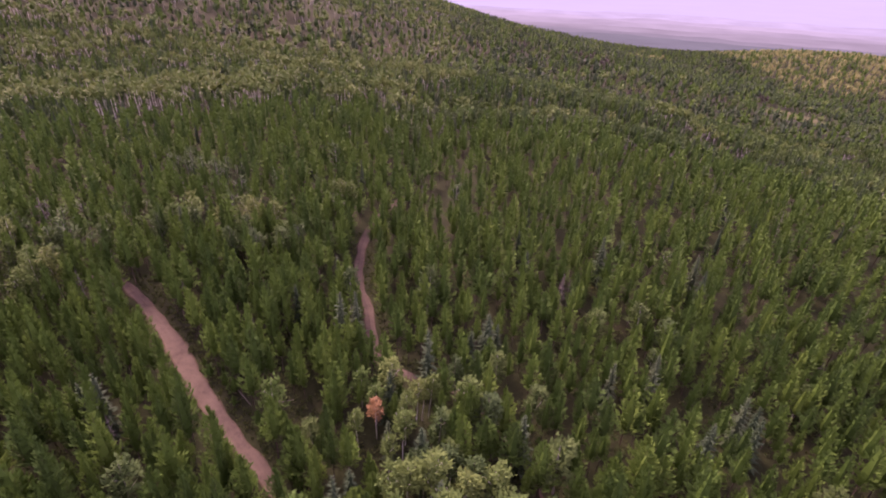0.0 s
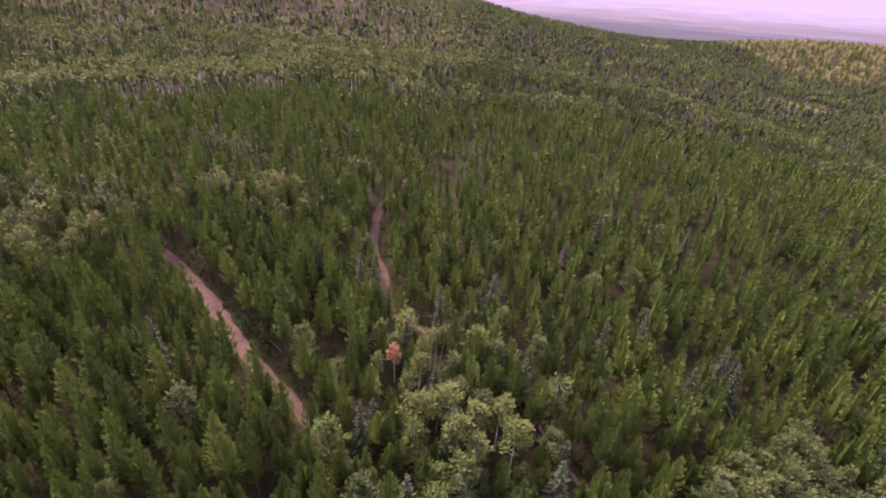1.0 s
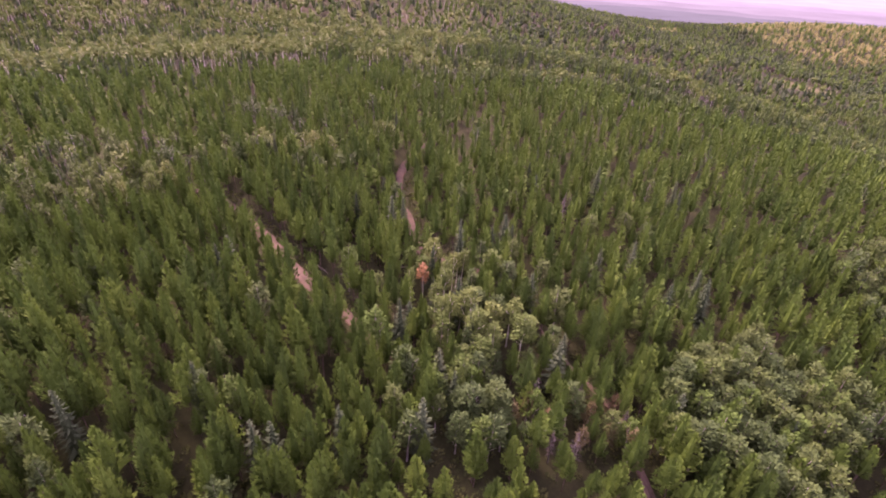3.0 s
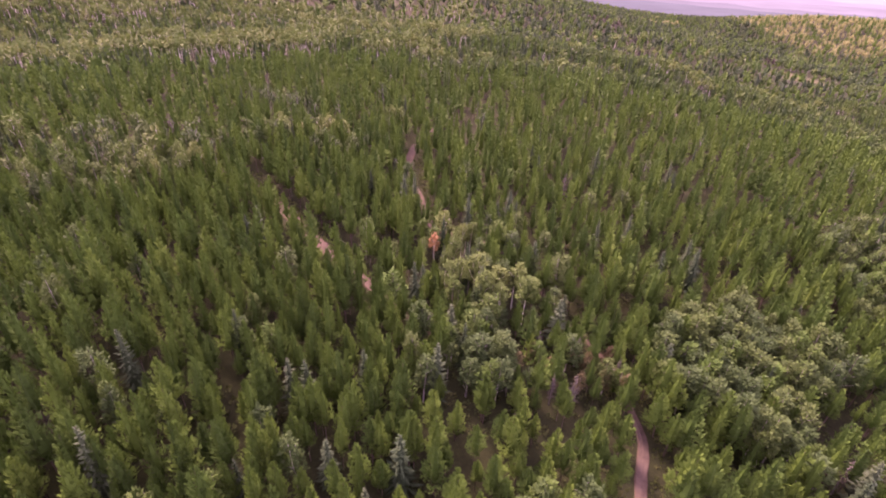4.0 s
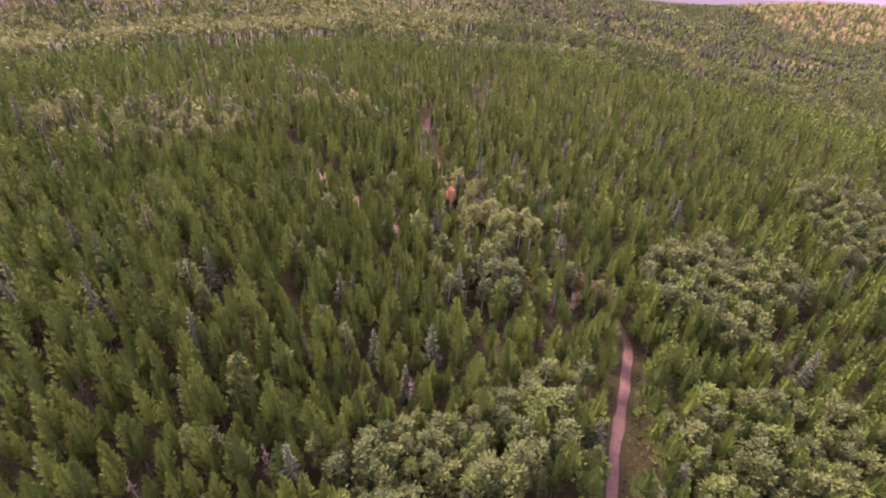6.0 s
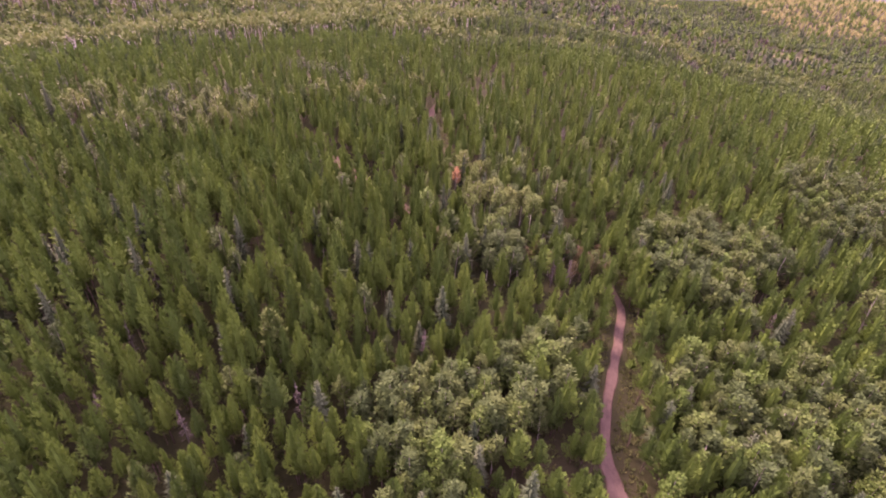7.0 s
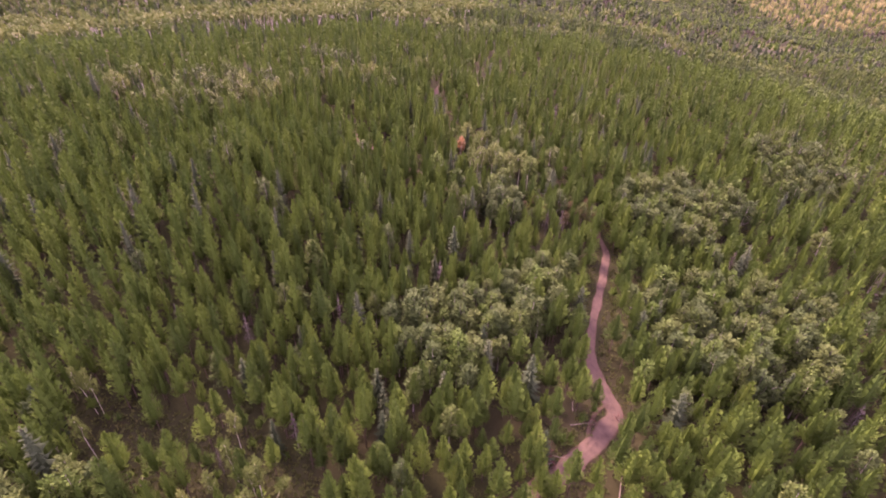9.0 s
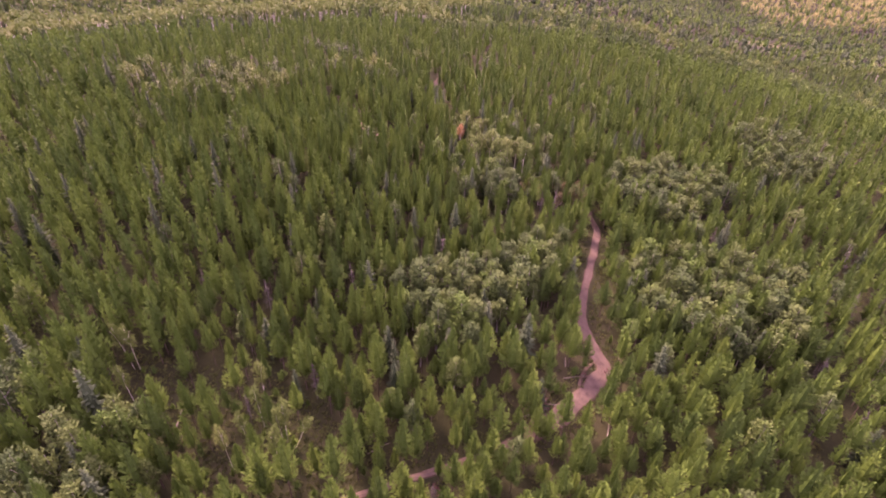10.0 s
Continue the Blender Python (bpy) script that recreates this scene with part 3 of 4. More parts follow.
def sown(x0, x1, y0, y1, step, seed):
    """Jittered places over a rectangle."""
    q = np.random.default_rng(seed)
    x, y = np.meshgrid(np.arange(x0, x1, step), np.arange(y0, y1, step * 0.9), indexing="ij")
    x[:, ::2] += step / 2
    x, y = x.ravel(), y.ravel()
    x, y = x + q.uniform(-0.46, 0.46, x.size) * step, y + q.uniform(-0.44, 0.44, x.size) * step
    return x, y, q


def distance_from_flight(x, y):
    """Distance over the ground from the line that is flown."""
    t = np.clip(-y / 126.0, 0, 1)
    return np.hypot(x + 15.7 * t, y + 126 * t)


def in_sight(x, y, spare):
    return (np.abs(x + 8) < 0.885 * (0.87 * (y + 126) + 50) + spare) & (y > -96)


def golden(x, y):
    """The far hill with evening sun painted into its leaf colour, and a strip beside it."""
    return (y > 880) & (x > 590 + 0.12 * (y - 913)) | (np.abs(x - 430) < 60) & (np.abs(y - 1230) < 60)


def kinds_at(x, y, q):
    """What grows at each place: 0 nothing, 1 pine, 2 spruce, 3 aspen, 4 birch, 5 dead."""
    u, v = q.uniform(0, 1, x.size), q.uniform(0, 1, x.size)
    wx, wy = x + 3 * waves(x, y, 16, 21), y + 3 * waves(x, y, 16, 22)
    k = np.ones(x.size, int)
    k[u < 0.028] = 2
    k[u > 0.993] = 5
    k[(u > 0.968) & (u <= 0.993)] = 3
    thin = waves(x, y, 55, 31)
    k[(thin > 0.9) & (v < 0.2)] = 0
    k[(x > -5) & (y < 250) & (v > 0.81)] = 0  # the eastern pines stand wider apart
    # the far slopes: broadleaf and conifer in drifts
    border = wx + 45 * waves(x, y, 120, 55)
    slope = (wy - 205 > (wx + 180) * 0.56) & (border < 0) | (wy > 300) & (border < 0)
    drift = waves(x, y, 90, 41) + 0.4 * waves(x, y, 30, 42)
    s = slope & (drift > -0.35)
    belts = waves(x * 0.5, y * 1.4, 48, 46) + 0.35 * waves(x, y, 14, 47)
    mixed_wood = np.where(u < 0.30, 1, np.where(u < 0.52, 2, np.where(u < 0.80, 3, np.where(u < 0.90, 4, 6))))
    k[slope] = mixed_wood[slope]
    b = s & (belts > 0.15)
    k[b] = np.where(u[b] < 0.58, 4, np.where(u[b] < 0.70, 3, np.where(u[b] < 0.80, 6, 0)))
    b = s & (np.abs(belts) < 0.15)  # brushy gaps between the belts
    k[b] = np.where(u[b] < 0.12, 6, np.where(u[b] < 0.22, 4, 0))
    east = (border >= 0) & (wy > np.maximum(252 + 0.3 * np.minimum(wx, 85) - 0.55 * np.maximum(wx - 85, 0), 140))
    drift = waves(x * 0.7, y * 1.2, 60, 48) + 0.5 * waves(x, y, 22, 49)
    e = east & (drift > -0.15)
    k[east] = np.where(u[east] < 0.42, 2, np.where(u[east] < 0.80, 1, 3))
    k[e] = np.where(u[e] < 0.62, 3, np.where(u[e] < 0.66, 4, np.where(u[e] < 0.84, 2, 1)))
    e = east & (waves(x, y, 70, 50) > 0.85)
    k[e] = np.where(u[e] < 0.5, 5, np.where(u[e] < 0.7, 4, 3))
    gold = golden(wx, wy)
    k[gold] = np.where(u[gold] < 0.70, 3, 1)
    for i, poly in enumerate(ASPEN_GROVES):
        g = inside(wx, wy, poly)
        share = 0.74 if i in (1, 6) else 0.88
        k[g] = np.where(u[g] < share, 3, np.where(u[g] < share + 0.04, 2, 1))
    for poly, share, white in zip(MIXED, (0.40, 0.40, 0.42), (0.10, 0.08, 0.0)):
        g = inside(wx, wy, poly)
        k[g] = np.where(u[g] < share, 3, np.where(u[g] < share + white, 4, np.where(u[g] < share + white + 0.07, 2, 1)))
    g = inside(wx, wy, BROWNISH)
    k[g] = np.where(u[g] < 0.24, 5, np.where(u[g] < 0.56, 3, np.where(u[g] < 0.75, 0, 1)))
    g = inside(x, y, BIRCH_GLADE)
    k[g & (v < 0.55)] = 0
    for poly in VERGES + [MEADOW]:
        k[inside(x, y, poly)] = 0
    k[(x > -64) & (x < -34) & (away(x, y + 3, WEST) < 2.4)] = 0
    k[(x > 10) & (y > -46) & (y < 2) & (away(x, y + 4.5, MAIN) < 2.6)] = 0
    k[away(x, y, WEST) < np.where((x > -72) & (x < -28), 4.0, 1.4)] = 0
    k[away(x, y, MAIN) < np.where((y > -54) & (y < 15), 3.0, np.where((y > 84) & (y < 150), 2.3, 1.2))] = 0
    return k


ORDER = ["", "pine", "spruce", "aspen", "birch", "dry", "young"]
TALL = {"young": (3.5, 7.0), "pine": (9.0, 15.5), "spruce": (9.0, 16.0), "aspen": (9.0, 14.0), "birch": (12.0, 16.0), "dry": (8.0, 13.0)}

BROAD = {"young": (0.9, 1.2), "pine": (0.66, 0.94), "spruce": (0.85, 1.1), "aspen": (0.95, 1.3), "birch": (0.9, 1.25), "dry": (0.8, 1.2)}


def joined(name, key, level, x, y, tall, wide, q, label):
    """All the trees of one kind in one stretch of forest, as one mesh."""
    models = KINDS[key][level]
    z = hills(x, y)
    which = q.integers(0, len(models), x.size)
    turn, tone = q.uniform(0, 2 * np.pi, x.size), q.uniform(0, 1, x.size)
    V, F, K, T, o = [], [], [], [], 0
    for i, m in enumerate(models):
        s = which == i
        if not s.any():
            continue
        v, f, k = m.arrays()
        c, n = np.cos(turn[s])[:, None], np.sin(turn[s])[:, None]
        w, h = (tall * wide)[s][:, None], tall[s][:, None]
        vx = (v[None, :, 0] * c - v[None, :, 1] * n) * w + x[s][:, None]
        vy = (v[None, :, 0] * n + v[None, :, 1] * c) * w + y[s][:, None]
        vz = v[None, :, 2] * h + z[s][:, None]
        V.append(np.stack([vx, vy, vz], -1).reshape(-1, 3))
        count = s.sum()
        F.append((f[None] + (np.arange(count) * len(v))[:, None, None]).reshape(-1, 3) + o)
        K.append(np.tile(k, count))
        T.append(np.repeat(tone[s], len(v)))
        o += count * len(v)
    if V:
        me = link_mesh(name, np.vstack(V), np.vstack(F), [KINDS[key][3], KINDS[key][4]], np.concatenate(K), False, np.concatenate(T))
        tagged(new(name, me), label, "forest", kind="stuff")


PART_MESHES = {}


def tree_thing(key, i, x, y, tall, wide, turn, lean_e=0.0, lean_n=0.0, leaves=None, name=None, label=None):
    """One tree as a thing of its own: trunk and crown under an empty at its foot."""
    models = KINDS[key][0]
    i %= len(models)
    tag = (key, i, leaves.name if leaves else "")
    if tag not in PART_MESHES:
        made = []
        for part_no, word, mat in ((0, "trunk", KINDS[key][3]), (1, "crown", leaves or KINDS[key][4])):
            v, f, _ = models[i].arrays(part_no)
            made.append(link_mesh(word, v, f, [mat]))
        PART_MESHES[tag] = made
    foot = tagged(new(name or NAMES[key][0]), label or NAMES[key][1], "tree", NAMES[key][2])
    foot.matrix_world = Matrix.Translation((x, y, height(x, y))) @ Euler((radians(-lean_n), radians(lean_e), 0)).to_matrix().to_4x4() @ Matrix.Rotation(turn, 4, "Z") @ Matrix.Diagonal((tall * wide, tall * wide, tall, 1))
    for me in PART_MESHES[tag]:
        new(me.name.split(".")[0], me).parent = foot
    return foot


# ---- the forest ----
x2, y2, _ = sown(-130, 150, -80, 130, 4.5, 111)  # the aspen groves stand closer
in_grove = np.zeros(x2.size, bool)
for poly in ASPEN_GROVES[:8]:
    in_grove |= inside(x2, y2, poly)
x2, y2 = x2[in_grove], y2[in_grove]
crowded = np.array([(s[1], s[2]) for s in SINGLE] + [(-10.9, 67.0)])
x, y, q = sown(-330, 330, -200, 190, 3.95, 101)
d = distance_from_flight(x, y)
keep = (d < 142)
x3, y3, _ = sown(-200, -12, -95, 100, 7.2, 112)  # later growth in the western stand
open_ground = inside(x3, y3, BIRCH_GLADE)
x3, y3 = x3[~open_ground], y3[~open_ground]
x, y = np.concatenate([x[keep], x2, x3]), np.concatenate([y[keep], y2, y3])
d = distance_from_flight(x, y)
k = kinds_at(x, y, q)
for px, py in crowded:
    k[np.hypot(x - px, y - py) < 2.4] = 0
k[(np.abs(x + 10.9) < 1.8) & (y > 61) & (y < 67)] = 0
sight = in_sight(x, y, 12)
SHARE = {"young": 60, "pine": 300, "spruce": 220, "aspen": 300, "birch": 100, "dry": 90}
for n, key in enumerate(ORDER):
    if not n:
        continue
    s = np.where(k == n)[0]
    lo, hi = TALL[key]
    old = 1 / (1 + np.exp((x[s] + 15) / 9)) / (1 + np.exp((y[s] - 105) / 12))  # the western stand is older
    tall, wide = q.uniform(lo, hi, s.size) * (1 + 0.10 * waves(x[s], y[s], 40, 61)) * (1 + 0.12 * old), q.uniform(*BROAD[key], s.size) * (1.16 - 0.26 * old)
    centre = np.hypot(x[s] + 6, (y[s] + 25) * 0.8) + np.where(sight[s], 0, 1e4)
    order = np.argsort(centre)
    single = order[:SHARE[key]]
    for j in single:
        tree_thing(key, int(q.integers(0, 20)), x[s][j], y[s][j], tall[j], wide[j], q.uniform(0, 6.28))
    left = np.ones(s.size, bool)
    left[single] = False
    seen_ = sight[s] & left
    hidden = ~sight[s] & left
    if key == "pine":
        outer = seen_ & (d[s] > 70)
        joined("outer_pine_stand", "middle", 1, x[s][outer], y[s][outer], tall[outer], wide[outer], q, NAMES[key][1] + ", many together")
        seen_ &= ~outer
    joined(NAMES[key][0].replace("tree", "stand"), key, 0, x[s][seen_], y[s][seen_], tall[seen_], wide[seen_], q, NAMES[key][1] + ", many together")
    joined(NAMES[key][0].replace("tree", "wood"), key, 2, x[s][hidden], y[s][hidden], tall[hidden], wide[hidden], q, NAMES[key][1] + ", many together")

for j, (key, px, py, tall, wide, le, ln) in enumerate(SINGLE):
    tree_thing(key, j, px, py, tall * 1.12, wide * (0.82 if key in ("birch", "pine") else 1.0), j * 1.7, le, ln)
tree_thing("birch", 2, -10.9, 67.0, 10.6, 1.0, 0.7, 0, 0, RUST, "rust_coloured_birch", "birch with a white stem and rust-orange dying leaves")

for j, (px, py, tall) in enumerate([(12.5, 33, 9.0), (16, 30, 8.0), (20, 34.5, 9.5), (24.5, 32, 9.0), (27.5, 28, 8.5), (22, 27, 8.0), (29.5, 34, 9.0), (31.5, 26, 9.5), (9, 30.5, 8.5)]):
    tree_thing("aspen", j * 3, px, py, tall, 1.0 + 0.05 * (j % 4), j * 2.1, 0, 0, TAWNY, "browning_aspen_tree", "aspen with dull brownish-orange browning leaves")

# the middle distance
x, y, q = sown(-620, 700, -60, 480, 4.5, 102)
keep = (distance_from_flight(x, y) >= 142) & in_sight(x, y, 25)
x, y = x[keep], y[keep]
k = kinds_at(x, y, q)
for n, key in enumerate(ORDER):
    if n:
        s = k == n
        lo, hi = TALL[key]
        close_by = s & (distance_from_flight(x, y) < 235)
        if key == "pine":
            joined("pine_belt", "belt", 1, x[close_by], y[close_by], q.uniform(lo, hi, close_by.sum()) * 0.95, q.uniform(0.80, 1.15, close_by.sum()), q, NAMES[key][1] + ", many together")
            s = s & ~close_by
        if key == "birch":
            joined("birch_belt", "middle_birch", 1, x[close_by], y[close_by], q.uniform(lo, hi, close_by.sum()), q.uniform(0.85, 1.25, close_by.sum()), q, NAMES[key][1] + ", many together")
            s = s & ~close_by
        if key == "aspen":
            joined("aspen_belt", "middle_aspen", 1, x[close_by], y[close_by], q.uniform(lo, hi, close_by.sum()), q.uniform(0.9, 1.35, close_by.sum()), q, NAMES[key][1] + ", many together")
            s = s & ~close_by
        joined("distant_" + NAMES[key][0].replace("tree", "stand"), key, 1, x[s], y[s], q.uniform(lo, hi, s.sum()) * (0.84 if key in ("pine", "spruce") else 1), q.uniform(1.15, 1.65, s.sum()) * (0.72 if key in ("pine", "spruce", "young") else 0.95), q, NAMES[key][1] + ", seen from afar")

# the far slopes
x, y, q = sown(-1500, 1900, 470, 1700, 8.8, 103)
keep = in_sight(x, y, 40)
x, y = x[keep], y[keep]
open_to_view = np.ones(x.size, bool)
for part_way in np.linspace(0.3, 0.97, 20):
    open_to_view &= LIFT + (hills(x, y) + 25 - LIFT) * part_way > hills(x * part_way, y * part_way)
x, y = x[open_to_view], y[open_to_view]
k = kinds_at(x, y, q)
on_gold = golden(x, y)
for n, key in enumerate(ORDER):
    if n:
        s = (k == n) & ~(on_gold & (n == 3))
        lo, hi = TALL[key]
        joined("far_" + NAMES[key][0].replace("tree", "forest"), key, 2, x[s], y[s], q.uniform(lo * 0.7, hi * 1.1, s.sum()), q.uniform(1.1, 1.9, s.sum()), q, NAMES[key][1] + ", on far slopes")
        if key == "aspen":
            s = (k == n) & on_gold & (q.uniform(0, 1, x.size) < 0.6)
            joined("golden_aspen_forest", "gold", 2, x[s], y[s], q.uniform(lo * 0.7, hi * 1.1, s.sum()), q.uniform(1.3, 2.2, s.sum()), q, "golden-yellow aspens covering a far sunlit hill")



# ---- undergrowth ----
def low_growth(name, mat, x, y, size, q, label, spiky=False):
    """Low clumps over the ground, in one mesh."""
    models = []
    for i in range(6):
        m = Model()
        g = np.random.default_rng(300 + i)
        if spiky:
            for j in range(6):
                a = g.uniform(0, 6.28)
                spray(m, g, (0.25 * math.cos(a), 0.25 * math.sin(a), -0.1), (0.5 * math.cos(a), 0.5 * math.sin(a), 1.0), 0.9, 0.22, 0.7)
        else:
            for j in range(11):
                a, k = g.uniform(0, 6.28), g.uniform(0.0, 0.6)
                leaf(m, g, (k * math.cos(a), k * math.sin(a), g.uniform(-0.1, 0.35)), (math.cos(a), math.sin(a), g.uniform(0.2, 1.6)), 0.55, 0.24)
        models.append(m)
    which, turn, tone = q.integers(0, 6, x.size), q.uniform(0, 6.28, x.size), q.uniform(0, 1, x.size)
    z = hills(x, y) + 0.25 * waves(x, y, 14, 3)
    V, F, T, o = [], [], [], 0
    for i, m in enumerate(models):
        s = which == i
        v, f, _ = m.arrays()
        c, n = np.cos(turn[s])[:, None], np.sin(turn[s])[:, None]
        w = size[s][:, None]
        V.append(np.stack([(v[None, :, 0] * c - v[None, :, 1] * n) * w + x[s][:, None], (v[None, :, 0] * n + v[None, :, 1] * c) * w + y[s][:, None], v[None, :, 2] * w + z[s][:, None]], -1).reshape(-1, 3))
        F.append((f[None] + (np.arange(s.sum()) * len(v))[:, None, None]).reshape(-1, 3) + o)
        T.append(np.repeat(tone[s], len(v)))
        o += s.sum() * len(v)
    tagged(new(name, link_mesh(name, np.vstack(V), np.vstack(F), [mat], None, False, np.concatenate(T))), label, "undergrowth", kind="stuff")


x, y, q = sown(-170, 170, -96, 150, 2.2, 201)
to_track = np.minimum(away(x, y, WEST), away(x, y, MAIN))
keep = in_sight(x, y, 5) & (distance_from_flight(x, y) < 130) & (to_track > 2.3) & (waves(x, y, 9, 71) + 0.5 * q.uniform(-1, 1, x.size) > -0.2)
x, y = x[keep], y[keep]
low_growth("shrubs", SHRUB, x, y, q.uniform(0.45, 1.5, x.size), q, "low green and brownish shrubs under the trees")
x, y, q = sown(-130, 70, -80, 150, 0.9, 202)
to_track = np.minimum(away(x, y, WEST), away(x, y, MAIN))
in_verge = np.zeros(x.size, bool)
for poly in VERGES:
    in_verge |= inside(x, y, poly)
glade = inside(x, y, BIRCH_GLADE)
keep = ((to_track > 1.9) & (to_track < 5.0) | (in_verge | glade) & (to_track > 1.9)) & (q.uniform(0, 1, x.size) < 0.75) & (y < 140)
x, y = x[keep], y[keep]
low_growth("verge_grass", GRASS, x, y, q.uniform(0.35, 0.8, x.size), q, "rough green grass along the dirt tracks", True)

# young pines that crowd the edges of the clearings
x, y, q = sown(-110, 90, -86, 80, 3.1, 203)
glade = inside(x, y, BIRCH_GLADE)
edge = np.minimum(away(x, y, WEST), away(x, y, MAIN))
s = (glade & (q.uniform(0, 1, x.size) < 0.5) | (edge > 2.2) & (edge < 5.5) & (q.uniform(0, 1, x.size) < 0.4)) & (away(x, y + 3, MAIN) > 2.6) & ~(inside(x, y, VERGES[0]) | inside(x, y, VERGES[1]))
joined("young_pines", "young", 1, x[s], y[s], q.uniform(2.2, 5.0, s.sum()), q.uniform(1.1, 1.6, s.sum()), q, "young yellow-green pines at the edge of clearings")


# ---- fallen stems ----
def fallen_log(px, py, length, turn, rise=0.0, thick=0.13):
    q, m = np.random.default_rng(int(abs(px * 7 + py * 13))), Model()
    n = 7
    pole(m, [(0.03 * q.uniform(-1, 1), 0.03 * q.uniform(-1, 1), length * i / (n - 1)) for i in range(n)], [thick * (1 - 0.65 * i / (n - 1)) for i in range(n)], 6)
    for i in range(5):
        z, a = length * q.uniform(0.35, 0.95), q.uniform(0, 6.28)
        limb(m, (0, 0, z), (0.7 * math.cos(a), 0.7 * math.sin(a), z + 0.4), 0.035, 0.01)
    v, f, _ = m.arrays()
    ob = tagged(new("fallen_log", link_mesh("fallen_log", v, f, [LOG_BARK])), "bleached grey fallen stem lying on the forest floor", "log", "fallen stems")
    ob.matrix_world = Matrix.Translation((px, py, height(px, py) + thick + 0.1)) @ Euler((0, radians(90 - rise), radians(turn))).to_matrix().to_4x4()


for px, py, length, turn, rise in [(2.7, -52.8, 6, 20, 4), (6.3, -48.9, 5, -10, 3), (13.4, -41.8, 5, 10, 0), (14.5, -38.5, 4, 80, 3), (-30, -63.1, 5, 30, 6), (-35.7, 94.1, 7, -60, 4), (-39.9, 74.8, 6, -45, 3),
                                    (-33, 72, 5, 15, 3), (-26, 66, 5, -70, 5), (34, 44, 6, 40, 4), (-62, -51, 6, 50, 6), (-70, -60, 5, 100, 5), (20, -58, 6, 70, 5), (-18, 78, 6, 10, 3)]:
    fallen_log(px, py, length, turn, rise)


# ---- dead shrubs by the bend ----
RED_TWIGS = foliage("reddish_dry_leaves", [(0.0, (0.070, 0.040, 0.030)), (0.5, (0.105, 0.058, 0.042)), (1.0, (0.140, 0.085, 0.055))], 0.2)


def dead_shrub(px, py, size, seed):
    """A dry bush: bare forked twigs and withered leaves, spread low."""
    q, m = np.random.default_rng(seed), Model()
    for i in range(16):
        a, up = i * 2.399 + q.uniform(-0.3, 0.3), q.uniform(0.35, 1.3)
        way = np.array((math.cos(a), math.sin(a), up)) / math.hypot(1, up)
        fork = way * q.uniform(0.35, 0.55)
        limb(m, (0, 0, -0.05), fork, 0.022, 0.014)
        for j in range(3):
            tip = fork + (way + q.uniform(-0.5, 0.5, 3)) * q.uniform(0.3, 0.5)
            limb(m, fork, tip, 0.012, 0.004)
            for n in range(4):
                needles(m, q, fork + (tip - fork) * q.uniform(0.3, 1.0), way + q.uniform(-0.8, 0.8, 3), 0.16, 0.045)
    foot = tagged(new("dead_shrub"), "withered reddish-brown bush with bare twigs beside the track", "shrub", "dead shrubs")
    foot.matrix_world = Matrix.Translation((px, py, height(px, py) + 0.1)) @ Matrix.Rotation(seed, 4, "Z") @ Matrix.Scale(size, 4)
    for part_no, word, mat in ((0, "twigs", LOG_BARK), (1, "leaves", RED_TWIGS)):
        v, f, _ = m.arrays(part_no)
        new(word, link_mesh(word, v, f, [mat])).parent = foot


for px, py, size, seed in [(6.6, -49.6, 2.6, 1), (4.6, -50.8, 2.0, 2), (7.6, -51.6, 1.6, 3), (24.6, -40.0, 1.7, 4), (25.6, -42.4, 1.5, 5), (18.3, -41.0, 1.2, 6), (-16.5, -70.5, 2.2, 7)]:
    dead_shrub(px, py, size, seed)


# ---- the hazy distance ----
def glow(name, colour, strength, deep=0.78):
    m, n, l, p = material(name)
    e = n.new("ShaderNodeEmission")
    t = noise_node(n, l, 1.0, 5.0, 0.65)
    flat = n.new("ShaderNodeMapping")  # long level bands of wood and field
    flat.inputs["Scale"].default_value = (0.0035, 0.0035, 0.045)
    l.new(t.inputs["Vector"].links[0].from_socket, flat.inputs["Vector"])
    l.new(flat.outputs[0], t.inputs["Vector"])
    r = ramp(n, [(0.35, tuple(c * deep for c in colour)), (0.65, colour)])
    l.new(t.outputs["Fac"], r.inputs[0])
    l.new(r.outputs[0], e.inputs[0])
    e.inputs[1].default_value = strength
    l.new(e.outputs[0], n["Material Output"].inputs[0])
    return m


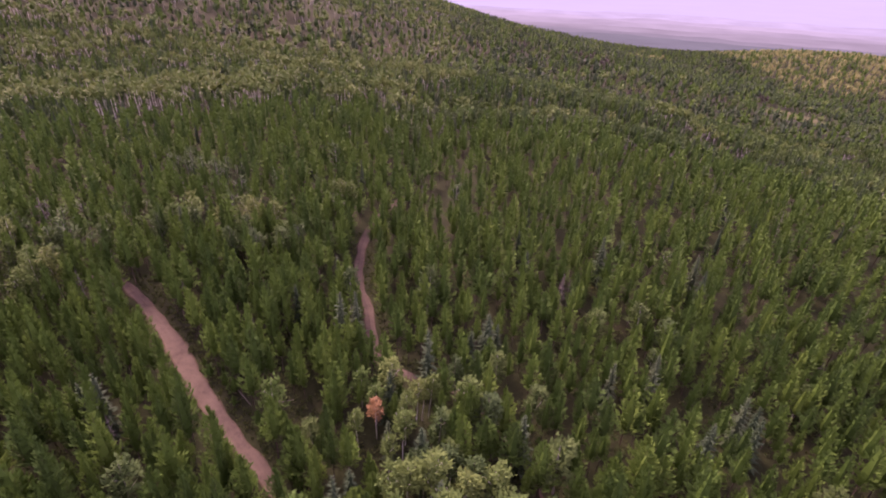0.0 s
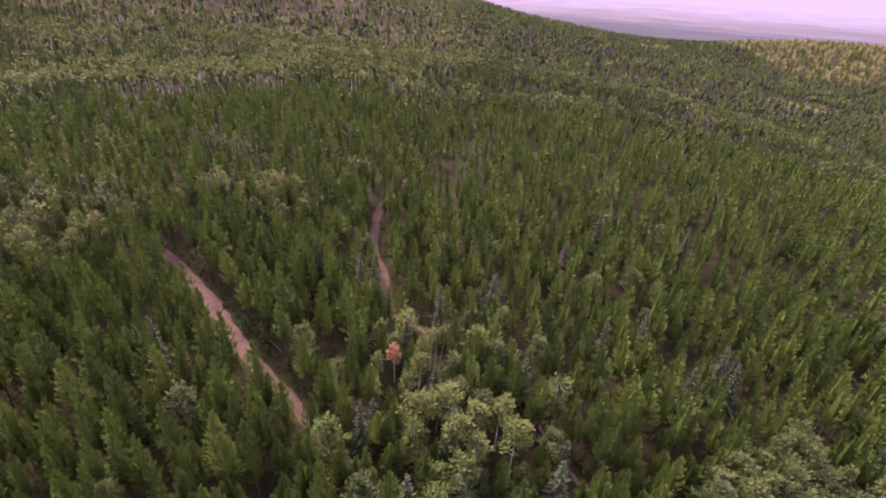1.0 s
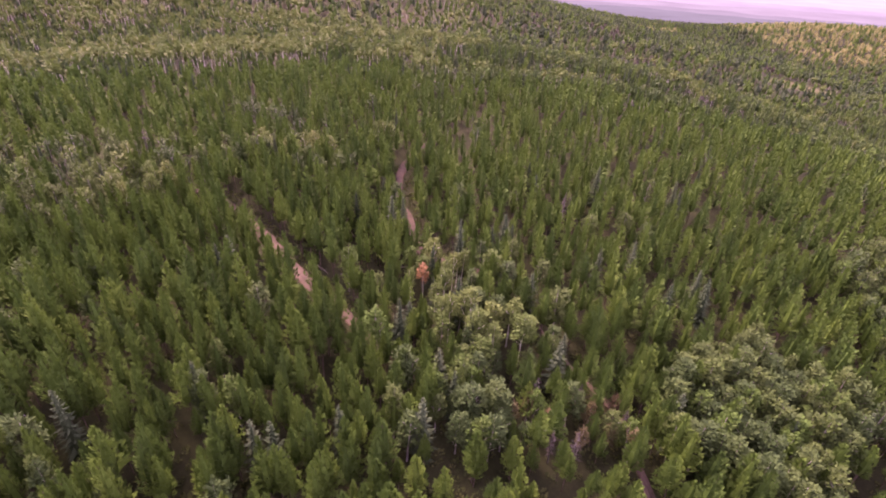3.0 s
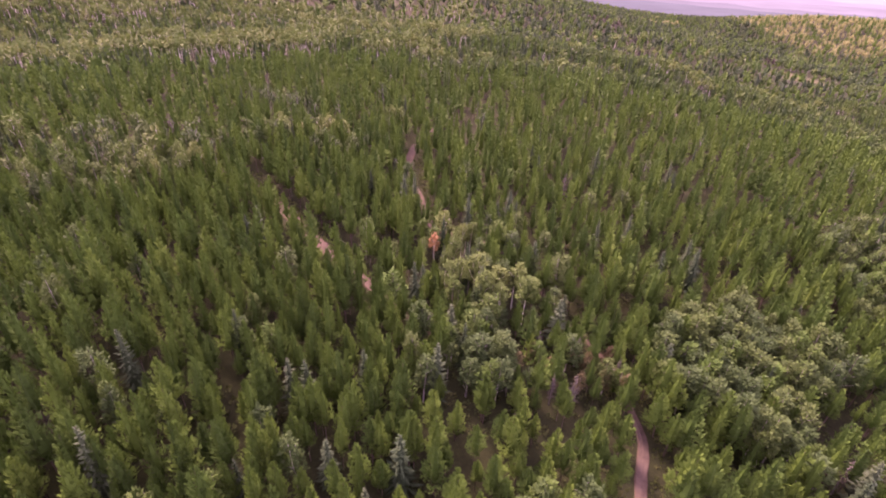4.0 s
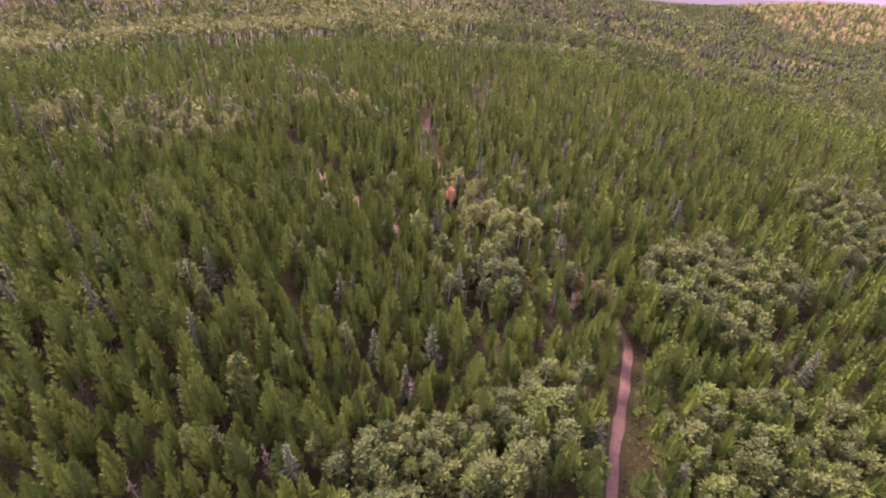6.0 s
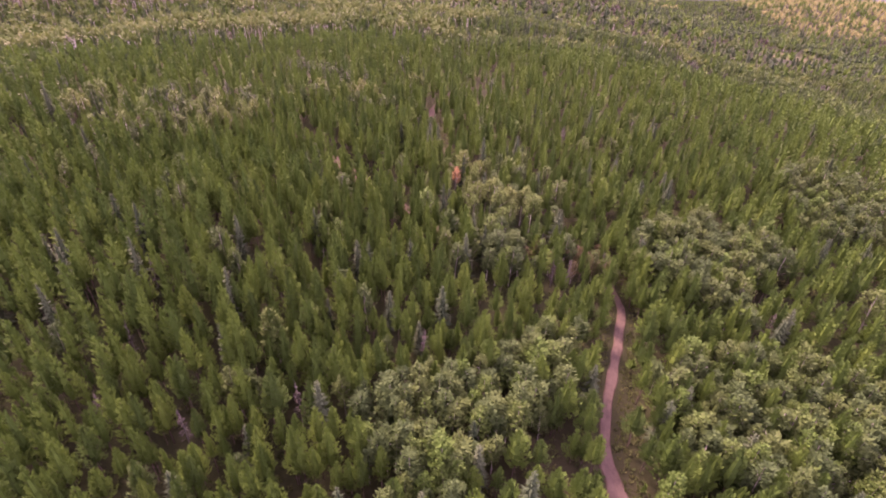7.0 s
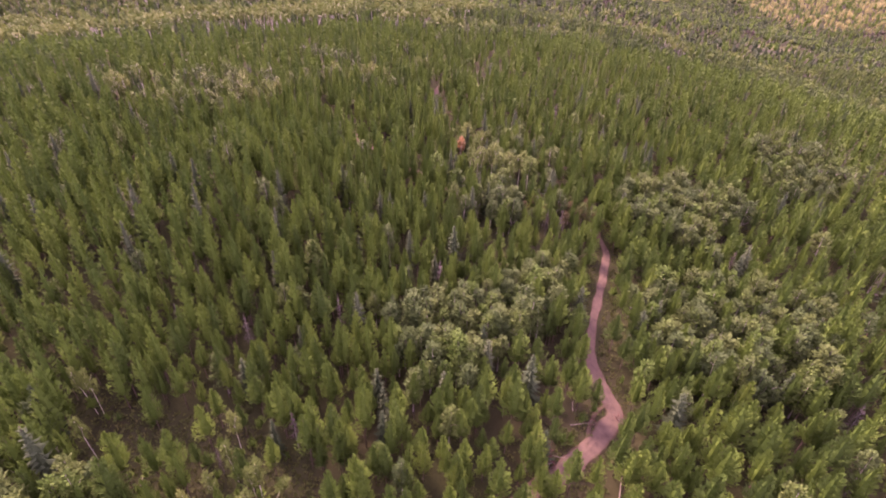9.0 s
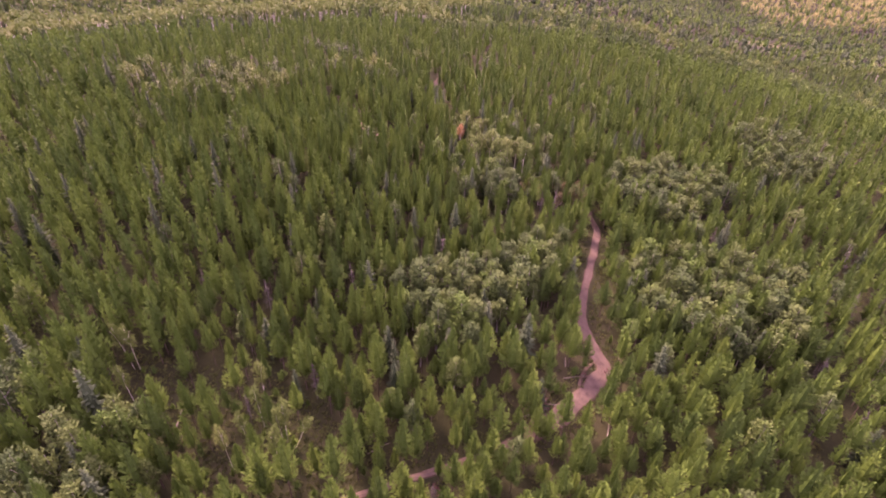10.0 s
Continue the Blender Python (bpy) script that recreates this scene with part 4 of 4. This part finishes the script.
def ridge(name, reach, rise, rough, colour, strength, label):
    """A far ridge as a long low glowing wall, with haze painted into its colour."""
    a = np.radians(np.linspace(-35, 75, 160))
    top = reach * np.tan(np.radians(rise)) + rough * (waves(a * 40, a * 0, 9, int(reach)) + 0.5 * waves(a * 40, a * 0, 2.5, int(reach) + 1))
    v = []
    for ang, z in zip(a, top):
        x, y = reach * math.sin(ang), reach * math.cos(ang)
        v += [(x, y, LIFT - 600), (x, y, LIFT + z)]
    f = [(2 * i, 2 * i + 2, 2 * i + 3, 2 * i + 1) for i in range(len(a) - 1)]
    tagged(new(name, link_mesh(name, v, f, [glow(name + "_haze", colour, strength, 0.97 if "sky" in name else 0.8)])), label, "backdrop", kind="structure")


# a small grassy meadow in the valley
ang = np.linspace(0, 2 * np.pi, 40, endpoint=False)
rad = np.array([0.0, 0.4, 0.75, 1.0])
mr = rad[:, None] * (1 + 0.15 * waves(ang * 9, ang * 0, 9, 91))[None]
mx_, my_ = 415 + 46 * mr * np.cos(ang), 620 + 34 * mr * np.sin(ang)
mz_ = hills(mx_, my_) + np.array([0.5, 0.5, 0.45, -0.3])[:, None]
mf = [(i * 40 + j, i * 40 + (j + 1) % 40, (i + 1) * 40 + (j + 1) % 40, (i + 1) * 40 + j) for i in range(3) for j in range(40)]
tagged(new("meadow", link_mesh("meadow", np.stack([mx_, my_, mz_], -1).reshape(-1, 3), mf, [DRY_GRASS], smooth=True)), "yellow-green grassy meadow among trees in the valley", "meadow", kind="structure")

# aerial haze painted as emission: each wall paler and bluer with distance
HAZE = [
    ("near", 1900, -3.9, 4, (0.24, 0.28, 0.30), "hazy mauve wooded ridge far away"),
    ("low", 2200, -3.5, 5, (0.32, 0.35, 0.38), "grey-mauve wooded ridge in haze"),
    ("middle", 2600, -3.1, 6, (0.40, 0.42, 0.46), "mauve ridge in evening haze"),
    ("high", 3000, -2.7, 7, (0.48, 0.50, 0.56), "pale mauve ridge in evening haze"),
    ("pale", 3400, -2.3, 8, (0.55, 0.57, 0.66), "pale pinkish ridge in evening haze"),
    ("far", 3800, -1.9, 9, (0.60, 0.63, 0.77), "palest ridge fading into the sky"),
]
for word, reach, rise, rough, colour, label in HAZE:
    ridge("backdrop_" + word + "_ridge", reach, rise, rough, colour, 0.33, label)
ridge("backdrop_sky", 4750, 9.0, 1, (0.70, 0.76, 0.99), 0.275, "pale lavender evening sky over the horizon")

# low brush between the birch belts on the slope
x, y, q = sown(-420, 30, 190, 560, 5.0, 205)
s = (y - 205 > (x + 180) * 0.56) & in_sight(x, y, 10) & (q.uniform(0, 1, x.size) < 0.55)
low_growth("slope_brush", SHRUB, x[s], y[s], q.uniform(0.8, 1.9, s.sum()), q, "low brownish brush between birch belts on a hillside")
